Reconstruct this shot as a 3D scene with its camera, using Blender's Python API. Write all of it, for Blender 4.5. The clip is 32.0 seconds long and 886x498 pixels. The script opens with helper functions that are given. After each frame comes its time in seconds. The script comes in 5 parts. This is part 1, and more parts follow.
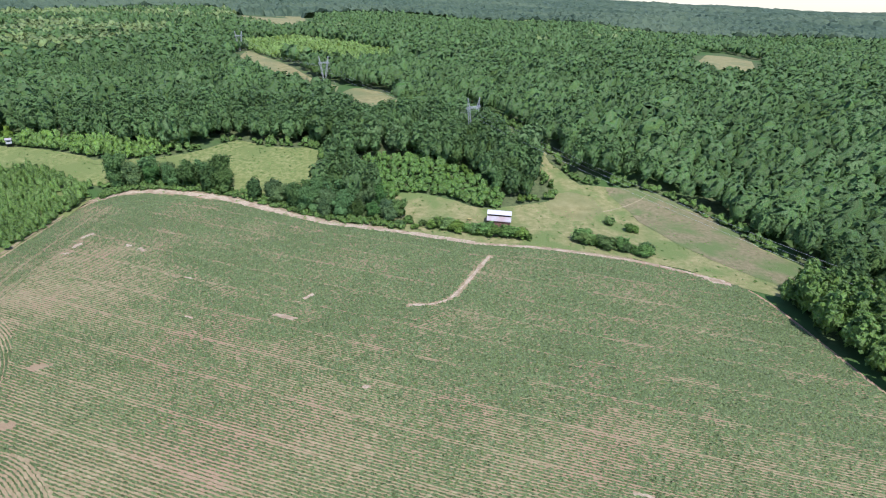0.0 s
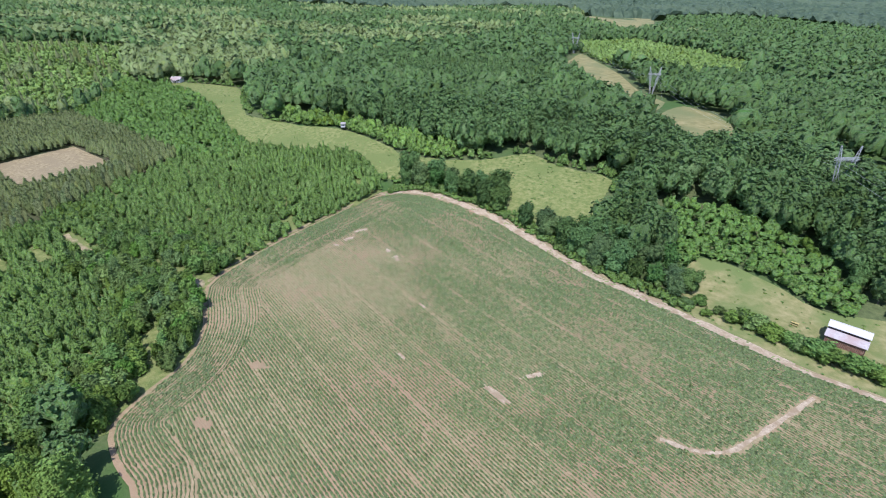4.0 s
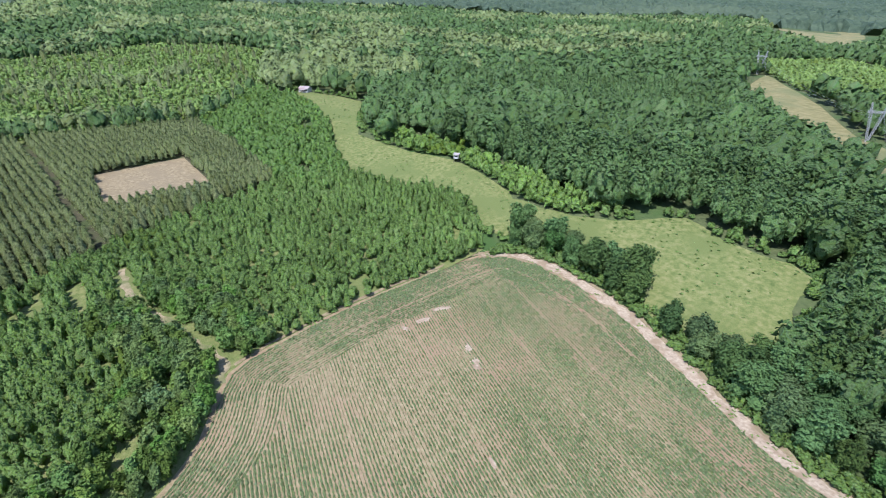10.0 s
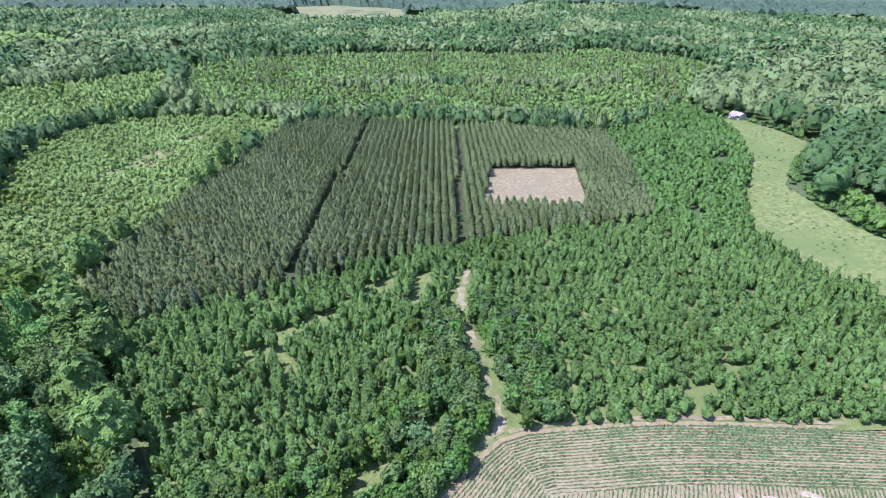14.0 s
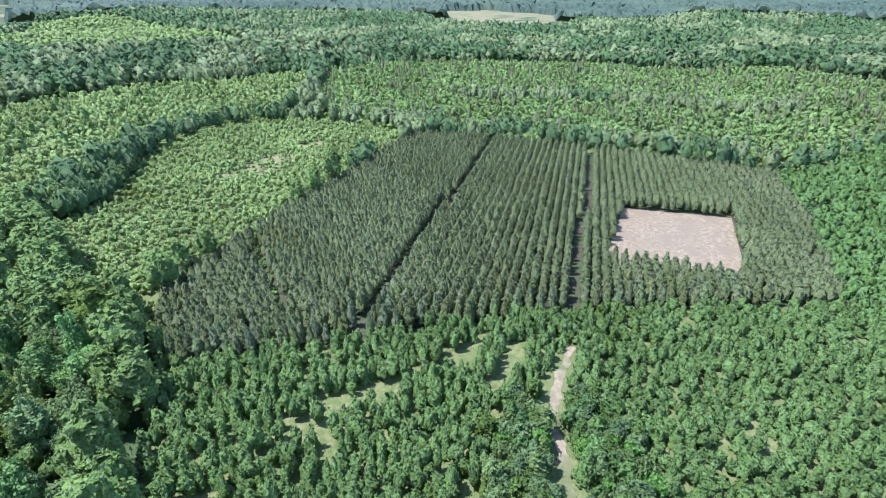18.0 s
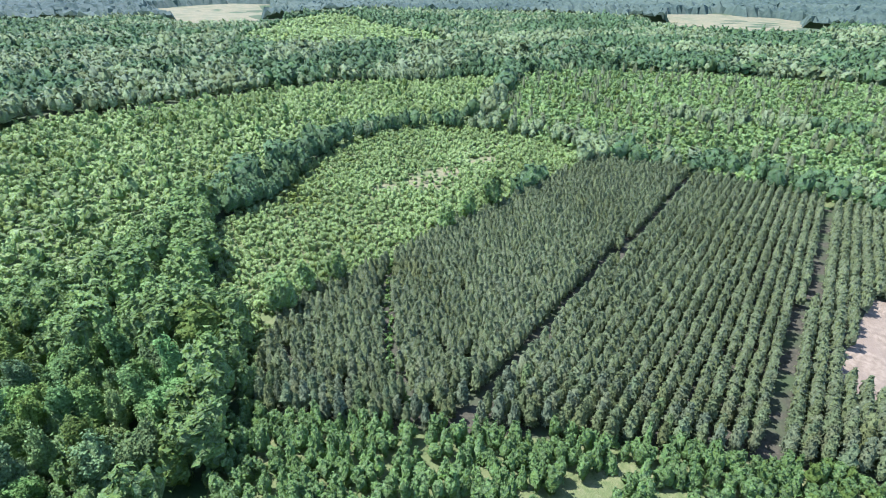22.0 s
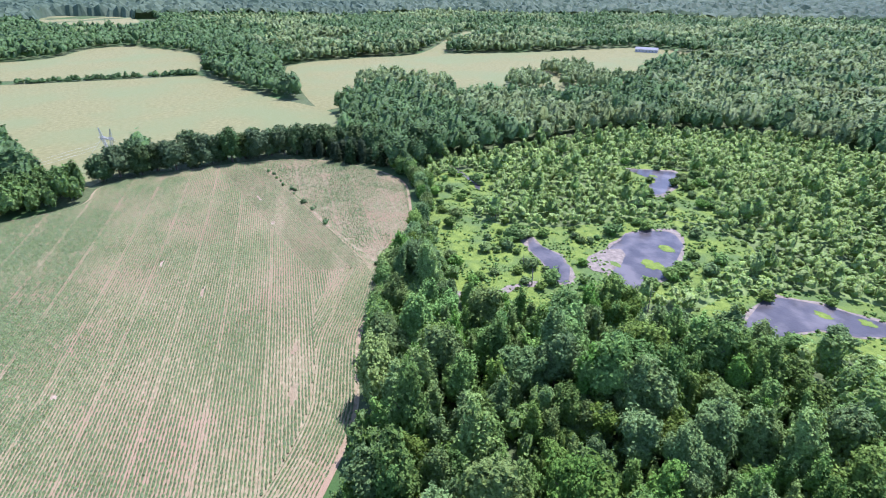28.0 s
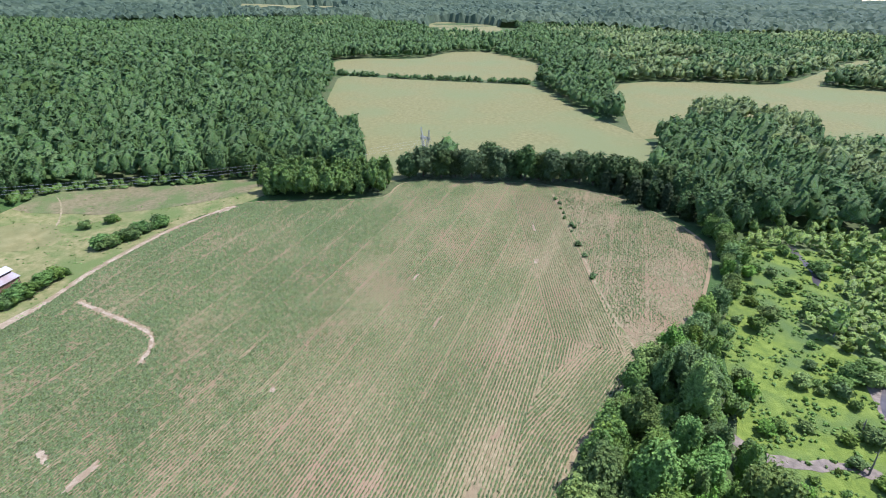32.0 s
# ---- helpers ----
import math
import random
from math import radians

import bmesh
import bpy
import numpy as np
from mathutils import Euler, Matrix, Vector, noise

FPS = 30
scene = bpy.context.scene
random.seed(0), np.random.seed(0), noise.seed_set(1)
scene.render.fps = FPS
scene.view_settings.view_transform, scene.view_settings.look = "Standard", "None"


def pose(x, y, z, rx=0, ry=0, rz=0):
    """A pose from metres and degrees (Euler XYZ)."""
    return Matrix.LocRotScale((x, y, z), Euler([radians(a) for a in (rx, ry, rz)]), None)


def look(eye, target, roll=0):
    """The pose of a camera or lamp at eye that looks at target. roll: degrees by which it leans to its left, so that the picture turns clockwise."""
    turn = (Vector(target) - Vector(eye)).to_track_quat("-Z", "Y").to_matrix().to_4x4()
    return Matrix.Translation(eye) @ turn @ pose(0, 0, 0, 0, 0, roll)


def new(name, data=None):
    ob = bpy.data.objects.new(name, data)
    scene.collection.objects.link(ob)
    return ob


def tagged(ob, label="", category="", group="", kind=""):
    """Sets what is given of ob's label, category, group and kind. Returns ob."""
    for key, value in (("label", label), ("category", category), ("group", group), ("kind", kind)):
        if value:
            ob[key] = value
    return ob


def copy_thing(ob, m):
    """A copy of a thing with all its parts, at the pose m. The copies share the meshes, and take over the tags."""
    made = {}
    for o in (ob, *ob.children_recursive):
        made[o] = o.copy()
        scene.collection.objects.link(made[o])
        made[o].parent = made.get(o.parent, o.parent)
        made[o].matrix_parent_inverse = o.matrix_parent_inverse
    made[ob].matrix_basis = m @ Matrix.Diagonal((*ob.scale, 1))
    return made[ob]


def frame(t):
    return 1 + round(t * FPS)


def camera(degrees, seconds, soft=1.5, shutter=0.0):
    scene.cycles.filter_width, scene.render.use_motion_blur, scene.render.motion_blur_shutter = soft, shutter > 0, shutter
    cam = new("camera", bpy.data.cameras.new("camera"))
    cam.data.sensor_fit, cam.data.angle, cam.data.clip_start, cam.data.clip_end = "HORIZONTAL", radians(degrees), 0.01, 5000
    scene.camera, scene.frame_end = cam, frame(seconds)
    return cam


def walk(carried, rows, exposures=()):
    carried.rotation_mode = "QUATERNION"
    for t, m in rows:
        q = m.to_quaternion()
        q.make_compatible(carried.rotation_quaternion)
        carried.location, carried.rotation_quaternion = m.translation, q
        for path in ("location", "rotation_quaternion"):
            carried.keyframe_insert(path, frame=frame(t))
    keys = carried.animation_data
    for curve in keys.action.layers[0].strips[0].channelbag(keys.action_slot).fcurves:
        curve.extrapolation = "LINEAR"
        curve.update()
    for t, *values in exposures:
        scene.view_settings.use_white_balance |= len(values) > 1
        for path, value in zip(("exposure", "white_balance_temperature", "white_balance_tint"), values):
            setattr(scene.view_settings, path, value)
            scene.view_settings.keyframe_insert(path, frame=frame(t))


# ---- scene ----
cam = camera(79.2, 32.0, 1.0, 0.15)
PATH = [
    (0, (1.617, 1.181, 84.734), (1.707, 2.976, 83.856), 2.4),
    (0.5, (1.825, 6.479, 84.776), (1.917, 8.274, 83.898), 2.2),
    (1, (2.037, 11.782, 84.814), (2.131, 13.576, 83.936), 2.2),
    (1.5, (2.245, 17.008, 84.859), (2.325, 18.802, 83.979), 2.2),
    (2, (2.407, 22.128, 84.91), (2.335, 23.92, 84.025), 2.2),
    (2.5, (2.459, 27.092, 84.982), (2.207, 28.865, 84.092), 2.1),
    (3, (2.302, 31.998, 85.055), (1.819, 33.717, 84.155), 2.1),
    (3.5, (1.909, 36.864, 85.111), (1.2, 38.499, 84.204), 2.1),
    (4, (1.229, 41.69, 85.173), (0.313, 43.215, 84.26), 1.9),
    (4.5, (0.078, 46.329, 85.22), (-0.869, 47.836, 84.308), 1.9),
    (6.5, (-7.151, 63.827, 85.031), (-8.135, 65.315, 84.126), 2.1),
    (7, (-9.129, 67.948, 85.011), (-10.122, 69.43, 84.107), 2.0),
    (7.5, (-11.24, 71.889, 85.008), (-12.238, 73.369, 84.107), 2.0),
    (8, (-13.478, 75.805, 85.041), (-14.482, 77.283, 84.141), 2.2),
    (8.5, (-15.747, 79.66, 85.074), (-16.792, 81.107, 84.171), 2.1),
    (9, (-18.014, 83.443, 85.086), (-19.116, 84.846, 84.182), 2.0),
    (9.5, (-20.44, 87.163, 85.097), (-21.621, 88.499, 84.192), 1.8),
    (10, (-23.05, 90.72, 85.108), (-24.348, 91.939, 84.199), 1.7),
    (10.5, (-25.797, 94.065, 85.106), (-27.204, 95.153, 84.192), 1.4),
    (11, (-28.713, 97.246, 85.112), (-30.241, 98.152, 84.194), 1.5),
    (11.5, (-31.661, 100.278, 85.11), (-33.307, 100.941, 84.186), 1.2),
    (12, (-34.725, 103.148, 85.083), (-36.454, 103.537, 84.157), 1.0),
    (12.5, (-37.981, 105.747, 85.059), (-39.749, 105.857, 84.13), 0.7),
    (13, (-41.458, 107.933, 85.027), (-43.231, 107.947, 84.101), 0.7),
    (13.5, (-45.155, 109.648, 85.003), (-46.929, 109.634, 84.081), 0.6),
    (14, (-49.115, 110.964, 84.981), (-50.891, 110.942, 84.063), 0.8),
    (14.5, (-53.2, 111.958, 84.953), (-54.978, 111.933, 84.037), 0.8),
    (16.5, (-69.677, 114.534, 84.6), (-71.459, 114.454, 83.694), 1.0),
    (17, (-73.827, 114.817, 84.582), (-75.596, 114.596, 83.676), 1.0),
    (17.5, (-78.037, 114.874, 84.596), (-79.78, 114.509, 83.686), 0.9),
    (18, (-82.446, 114.81, 84.623), (-84.16, 114.329, 83.712), 0.9),
    (18.5, (-86.928, 114.586, 84.66), (-88.634, 114.078, 83.748), 0.9),
    (19, (-91.326, 114.193, 84.715), (-93.024, 113.66, 83.803), 1.0),
    (19.5, (-95.611, 113.76, 84.8), (-97.289, 113.164, 83.887), 0.9),
    (20, (-99.811, 113.244, 84.896), (-101.451, 112.553, 83.983), 0.8),
    (20.5, (-104.016, 112.576, 85.011), (-105.598, 111.763, 84.096), 0.6),
    (21, (-108.103, 111.737, 85.106), (-109.625, 110.817, 84.191), 0.5),
    (21.5, (-112.14, 110.683, 85.167), (-113.602, 109.671, 84.251), 0.4),
    (22, (-116.119, 109.36, 85.196), (-117.545, 108.297, 84.281), 0.3),
    (22.5, (-119.85, 107.768, 85.183), (-121.221, 106.634, 84.269), 0.2),
    (23, (-123.31, 105.958, 85.144), (-124.62, 104.754, 84.232), 0.1),
    (23.5, (-126.62, 103.88, 85.112), (-127.829, 102.574, 84.2), 0.1),
    (24, (-129.786, 101.511, 85.104), (-130.808, 100.053, 84.192), -0.1),
    (24.5, (-132.674, 98.912, 85.131), (-133.442, 97.306, 84.219), 0.0),
    (25, (-135.136, 96.128, 85.18), (-135.572, 94.403, 84.267), -0.1),
    (25.5, (-136.935, 93.133, 85.239), (-136.937, 91.353, 84.326), -0.2),
    (26, (-138.048, 89.983, 85.282), (-137.56, 88.271, 84.37), -0.2),
    (26.5, (-138.217, 86.721, 85.308), (-137.311, 85.188, 84.397), 0.3),
    (28.5, (-133.201, 73.536, 85.391), (-131.613, 72.728, 84.482), 0.0),
    (29, (-130.806, 70.509, 85.4), (-129.134, 69.89, 84.495), 0.0),
    (29.5, (-127.725, 67.811, 85.424), (-125.978, 67.444, 84.521), 0.1),
    (30, (-124.225, 65.437, 85.467), (-122.441, 65.376, 84.565), 0.1),
    (30.5, (-120.48, 63.326, 85.517), (-118.699, 63.476, 84.618), 0.2),
    (31, (-116.441, 61.535, 85.517), (-114.661, 61.714, 84.623), 0.4),
    (31.5, (-112.066, 59.984, 85.501), (-110.279, 60.118, 84.613), 0.5),
    (32, (-107.457, 58.625, 85.463), (-105.662, 58.655, 84.582), 0.5),
]
walk(cam, [(t, look(eye, target, roll)) for t, eye, target, roll in PATH],
     exposures=[(0.0, 0.5, 5800, 18), (9.0, 0.56, 5800, 19), (11.5, 0.7, 5600, 21), (14.0, 0.93, 5280, 25), (20.0, 1.1, 5220, 29), (23.0, 1.2, 5220, 32), (26.0, 1.28, 5300, 33),
                (28.5, 0.9, 5550, 24), (30.0, 0.7, 5780, 20), (32.0, 0.64, 5780, 19)])

# ---- sky, sun ----
world = bpy.data.worlds.new("sky")
scene.world = world
world.use_nodes = True
SUN_EL, SUN_AZ = 63.0, 160.0
wn = world.node_tree
sky = wn.nodes.new("ShaderNodeTexSky")
sky.sky_type, sky.sun_disc = "NISHITA", False
sky.sun_elevation, sky.sun_rotation = radians(SUN_EL), radians(SUN_AZ)
sky.air_density, sky.dust_density = 1.0, 0.4
wn.links.new(sky.outputs[0], wn.nodes["Background"].inputs[0])
wn.nodes["Background"].inputs[1].default_value = 0.15
sun_data = bpy.data.lights.new("sun", "SUN")
sun_data.energy, sun_data.angle, sun_data.color = 4.2, radians(0.53), (1.0, 0.95, 0.87)
sun = new("sun", sun_data)
sun_way = Vector((math.sin(radians(SUN_AZ)) * math.cos(radians(SUN_EL)), math.cos(radians(SUN_AZ)) * math.cos(radians(SUN_EL)), math.sin(radians(SUN_EL))))
sun.matrix_world = look(sun_way * 400, (0, 0, 0))


# ---- materials ----
def material(name, stops, scale, detail=6.0, rough=0.85, bump=0.0, bump_scale=8.0, big=None, big_scale=0.02, spec=0.25,
             translucent=0.0, source="", vary=0.25, metal=0.0, relief=0.4):
    """Colour ramp over noise (metres), a second, larger noise that mixes in `big`, fine bump, optional per-tree tone."""
    m = bpy.data.materials.new(name)
    m.use_nodes = True
    t = m.node_tree
    n, li = t.nodes, t.links
    b = n["Principled BSDF"]
    b.inputs["Roughness"].default_value = rough
    b.inputs["Metallic"].default_value = metal
    b.inputs["Specular IOR Level"].default_value = spec
    tc = n.new("ShaderNodeNewGeometry")
    nz = n.new("ShaderNodeTexNoise")
    nz.inputs["Scale"].default_value, nz.inputs["Detail"].default_value, nz.inputs["Roughness"].default_value = scale, detail, 0.62
    li.new(tc.outputs["Position"], nz.inputs["Vector"])
    ramp = n.new("ShaderNodeValToRGB")
    e = ramp.color_ramp.elements
    k = len(stops)
    for i, c in enumerate(stops):
        at = 0.3 + 0.4 * i / max(1, k - 1)
        el = e[i] if i < 2 else e.new(at)
        el.position = at
        el.color = (*c, 1)
    li.new(nz.outputs["Fac"], ramp.inputs[0])
    col = ramp.outputs[0]
    if big:
        nb = n.new("ShaderNodeTexNoise")
        nb.inputs["Scale"].default_value, nb.inputs["Detail"].default_value = big_scale, 5.0
        li.new(tc.outputs["Position"], nb.inputs["Vector"])
        rb = n.new("ShaderNodeValToRGB")
        rb.color_ramp.elements[0].position, rb.color_ramp.elements[1].position = 0.46, 0.62
        li.new(nb.outputs["Fac"], rb.inputs[0])
        mx = n.new("ShaderNodeMix")
        mx.data_type = "RGBA"
        li.new(rb.outputs[0], mx.inputs[0])
        li.new(col, mx.inputs[6])
        mx.inputs[7].default_value = (*big, 1)
        col = mx.outputs[2]
    if source:
        if source == "object":
            src = n.new("ShaderNodeObjectInfo").outputs["Random"]
        else:
            at = n.new("ShaderNodeAttribute")
            at.attribute_name = "tone"
            src = at.outputs["Fac"]
        hsv = n.new("ShaderNodeHueSaturation")
        for inp, lo, hi in (("Value", 1 - vary, 1 + vary), ("Hue", 0.482, 0.516), ("Saturation", 1.22, 0.94)):
            mr = n.new("ShaderNodeMapRange")
            mr.inputs["To Min"].default_value, mr.inputs["To Max"].default_value = lo, hi
            if inp == "Value":
                li.new(src, mr.inputs["Value"])
            else:
                w = n.new("ShaderNodeMath")
                w.operation = "MULTIPLY"
                w.inputs[1].default_value = 7.31 if inp == "Hue" else 3.77
                fr = n.new("ShaderNodeMath")
                fr.operation = "FRACT"
                li.new(src, w.inputs[0])
                li.new(w.outputs[0], fr.inputs[0])
                li.new(fr.outputs[0], mr.inputs["Value"])
            li.new(mr.outputs[0], hsv.inputs[inp])
        li.new(col, hsv.inputs["Color"])
        col = hsv.outputs[0]
    li.new(col, b.inputs["Base Color"])
    if bump:
        nn = n.new("ShaderNodeTexNoise")
        nn.inputs["Scale"].default_value, nn.inputs["Detail"].default_value = bump_scale, 4.0
        li.new(tc.outputs["Position"], nn.inputs["Vector"])
        bp = n.new("ShaderNodeBump")
        bp.inputs["Strength"].default_value, bp.inputs["Distance"].default_value = bump, relief
        li.new(nn.outputs["Fac"], bp.inputs["Height"])
        li.new(bp.outputs[0], b.inputs["Normal"])
    if translucent:
        tr = n.new("ShaderNodeBsdfTranslucent")
        li.new(col, tr.inputs["Color"])
        ms = n.new("ShaderNodeMixShader")
        ms.inputs[0].default_value = translucent
        li.new(b.outputs[0], ms.inputs[1])
        li.new(tr.outputs[0], ms.inputs[2])
        li.new(ms.outputs[0], n["Material Output"].inputs["Surface"])
    return m


def leaf(name, dark, mid, light, source, vary=0.3):
    vary = vary if source == "object" else 0.8 * vary
    return material(name, [dark, mid, light], 2.0, 6.0, 0.6, 1.0, 2.3, None, 0.02, 0.12, 0.28, source, vary, 0.0, 0.75)


OAK = ((0.072, 0.118, 0.046), (0.119, 0.196, 0.077), (0.171, 0.282, 0.110))
YOUNG = ((0.096, 0.152, 0.049), (0.159, 0.252, 0.081), (0.229, 0.362, 0.116))
BRIGHT = ((0.119, 0.191, 0.057), (0.198, 0.317, 0.094), (0.284, 0.455, 0.135))
PINE = ((0.099, 0.123, 0.053), (0.163, 0.204, 0.088), (0.235, 0.293, 0.127))
SWAMP = ((0.118, 0.177, 0.056), (0.196, 0.294, 0.092), (0.282, 0.422, 0.132))
M_OAK, M_OAK_S = leaf("oak_leaves", *OAK, "object"), leaf("woodland_leaves", *OAK, "tone")
M_YOUNG, M_YOUNG_S = leaf("young_leaves", *YOUNG, "object"), leaf("thicket_leaves", *YOUNG, "tone")
M_BRIGHT, M_BRIGHT_S = leaf("sapling_leaves", *BRIGHT, "object"), leaf("sapling_stand_leaves", *BRIGHT, "tone")
M_PINE, M_PINE_S = leaf("pine_needles", *PINE, "object", 0.2), leaf("pine_stand_needles", *PINE, "tone", 0.2)
M_WOOD = leaf("wet_wood_leaves", (0.121, 0.187, 0.058), (0.200, 0.309, 0.096), (0.287, 0.444, 0.138), "object")
M_SWAMP, M_SWAMP_S = leaf("willow_leaves", *SWAMP, "object"), leaf("scrub_leaves", *SWAMP, "tone")
REGROWTH_GREEN = ((0.143, 0.210, 0.070), (0.236, 0.348, 0.115), (0.339, 0.500, 0.166))
PALE = ((0.172, 0.234, 0.079), (0.284, 0.388, 0.131), (0.408, 0.558, 0.188))
M_HILL_S = leaf("hill_wood_leaves", (0.139, 0.181, 0.078), (0.230, 0.300, 0.129), (0.331, 0.431, 0.185), "tone")
M_VIVID_S = leaf("poplar_sapling_leaves", (0.096, 0.162, 0.051), (0.159, 0.269, 0.084), (0.229, 0.386, 0.121), "tone", 0.2)
M_REGROW_S = leaf("regrowth_leaves", *REGROWTH_GREEN, "tone")
M_PALE_S = leaf("pale_scrub_leaves", *PALE, "tone")
M_CEDAR = leaf("cedar_foliage", (0.030, 0.046, 0.020), (0.050, 0.077, 0.033), (0.072, 0.110, 0.047), "object", 0.15)
# canopy near the horizon: blue of aerial haze mixed into the leaf colours
M_FAR_HAZE = material("hazed_canopy", [(0.048, 0.082, 0.052), (0.085, 0.132, 0.080), (0.130, 0.185, 0.110)], 0.09, 9.0, 0.7, 0.6, 0.1, (0.125, 0.175, 0.102), 0.0025, 0.2, 0.35)
M_BARK = material("bark", [(0.07, 0.055, 0.04), (0.16, 0.13, 0.1)], 6.0, rough=0.9, bump=0.5)
M_DEAD = material("dead_wood", [(0.16, 0.13, 0.13), (0.30, 0.27, 0.26)], 5.0, rough=0.9)
M_FLOOR = material("woodland_floor", [(0.05, 0.062, 0.026), (0.08, 0.105, 0.040), (0.12, 0.135, 0.058)], 0.5, 8.0, 0.95, 0.5, 2.0, (0.05, 0.10, 0.025), 0.03)
M_GRASS = material("meadow_grass", [(0.088, 0.128, 0.034), (0.160, 0.190, 0.060), (0.245, 0.240, 0.100)], 0.55, 12.0, 0.95, 0.8, 3.0, (0.135, 0.170, 0.052), 0.06)
M_LOT = material("mown_grass", [(0.125, 0.155, 0.050), (0.205, 0.200, 0.082), (0.285, 0.255, 0.125)], 0.4, 12.0, 0.95, 0.6, 3.0, (0.125, 0.165, 0.052), 0.07)
M_STRIP = material("dry_strip_grass", [(0.150, 0.148, 0.060), (0.212, 0.196, 0.084), (0.278, 0.248, 0.122)], 0.2, 9.0, 0.95, 0.5, 3.0, (0.150, 0.165, 0.068), 0.03)
M_HAY = material("hayfield_grass", [(0.145, 0.146, 0.056), (0.192, 0.184, 0.076), (0.236, 0.220, 0.098)], 0.35, 12.0, 0.95, 0.6, 3.0, (0.172, 0.190, 0.080), 0.014)
M_BROOM = material("broomsedge", [(0.120, 0.122, 0.055), (0.180, 0.162, 0.084), (0.235, 0.195, 0.115)], 0.6, 12.0, 0.95, 0.8, 3.0, (0.110, 0.150, 0.052), 0.07)
M_SOIL = material("field_soil", [(0.196, 0.155, 0.082), (0.264, 0.214, 0.120), (0.338, 0.280, 0.164)], 0.8, 12.0, 0.95, 0.5, 5.0, (0.300, 0.205, 0.130), 0.03)
M_TRACK = material("bare_dirt", [(0.26, 0.205, 0.135), (0.37, 0.300, 0.210), (0.47, 0.395, 0.290)], 1.4, 12.0, 0.95, 0.5, 5.0, (0.27, 0.205, 0.130), 0.3)
M_REDSOIL = material("red_soil", [(0.180, 0.146, 0.080), (0.244, 0.196, 0.112), (0.312, 0.254, 0.152)], 0.5, 12.0, 0.95, 0.5, 5.0, (0.265, 0.190, 0.114), 0.07)
M_STUBBLE = material("straw_stubble", [(0.180, 0.142, 0.080), (0.264, 0.214, 0.122), (0.344, 0.284, 0.170)], 0.6, 13.0, 0.95, 0.8, 3.0, (0.235, 0.190, 0.112), 0.12)
M_MARSH = material("marsh_grass", [(0.094, 0.146, 0.024), (0.148, 0.206, 0.032), (0.206, 0.266, 0.050)], 0.4, 9.0, 0.9, 0.8, 2.5, (0.095, 0.150, 0.040), 0.07)
M_LANE = material("grassy_lane", [(0.19, 0.17, 0.085), (0.28, 0.235, 0.14), (0.37, 0.305, 0.195)], 0.7, 9.0, 0.95, 0.4, 4.0, (0.14, 0.16, 0.06), 0.13)
M_NEEDLE = material("needle_litter", [(0.045, 0.048, 0.026), (0.072, 0.070, 0.038), (0.110, 0.095, 0.055)], 0.8, 8.0, 0.95, 0.4, 3.0, (0.06, 0.085, 0.03), 0.1)
M_WET = material("sedge_ground", [(0.100, 0.150, 0.046), (0.155, 0.215, 0.066), (0.210, 0.270, 0.092)], 0.4, 9.0, 0.95, 0.6, 2.5, (0.10, 0.13, 0.05), 0.05)
M_MUD = material("pond_mud", [(0.13, 0.11, 0.09), (0.20, 0.165, 0.13), (0.29, 0.24, 0.19)], 0.6, 8.0, 0.7, 0.4, 3.0)
M_WATER = material("pond_water", [(0.045, 0.040, 0.044), (0.080, 0.072, 0.074)], 0.2, 6.0, 0.28, 0.08, 1.5, (0.13, 0.115, 0.11), 0.12, 0.3)
M_ROCK = material("pale_sand", [(0.36, 0.30, 0.23), (0.48, 0.41, 0.33)], 0.9, 8.0, 0.9, 0.3, 4.0)
M_CROP = leaf("soybean_leaves", (0.100, 0.132, 0.061), (0.165, 0.219, 0.102), (0.237, 0.315, 0.146), "tone", 0.18)
M_DARKOAK = leaf("dark_oak_leaves", (0.060, 0.092, 0.038), (0.100, 0.152, 0.063), (0.144, 0.218, 0.091), "object", 0.25)


# ---- plan helpers ----
def terrain(x, y):
    k = np.clip((np.asarray(y, float) - 200) / 80, 0, 1)
    x, y = np.asarray(x, float), np.asarray(y, float)
    far = np.clip((np.hypot(x + 70, y - 90) - 560) / 500, 0, 1)
    return 11 * k * k * (3 - 2 * k) + far * far * (3 - 2 * far) * 6.5 * wobble(x, y, 900, 12)


def smooth(pts, closed=True, n=4):
    """Catmull-Rom through the corners."""
    p = np.array(pts, float)
    m = len(p)
    out = []
    for i in range(m if closed else m - 1):
        a, b, c, d = (p[(i + k) % m] if closed else p[min(max(i + k, 0), m - 1)] for k in (-1, 0, 1, 2))
        for t in np.arange(n) / n:
            out.append(0.5 * (2 * b + (c - a) * t + (2 * a - 5 * b + 4 * c - d) * t * t + (3 * b - a - 3 * c + d) * t ** 3))
    if not closed:
        out.append(p[-1])
    return np.array(out)


def inside(poly, x, y):
    x, y = np.asarray(x, float), np.asarray(y, float)
    r = np.zeros(x.shape, bool)
    q = np.roll(poly, -1, 0)
    for (x0, y0), (x1, y1) in zip(poly, q):
        if y0 != y1:
            r ^= ((y0 > y) != (y1 > y)) & (x < (x1 - x0) * (y - y0) / (y1 - y0) + x0)
    return r


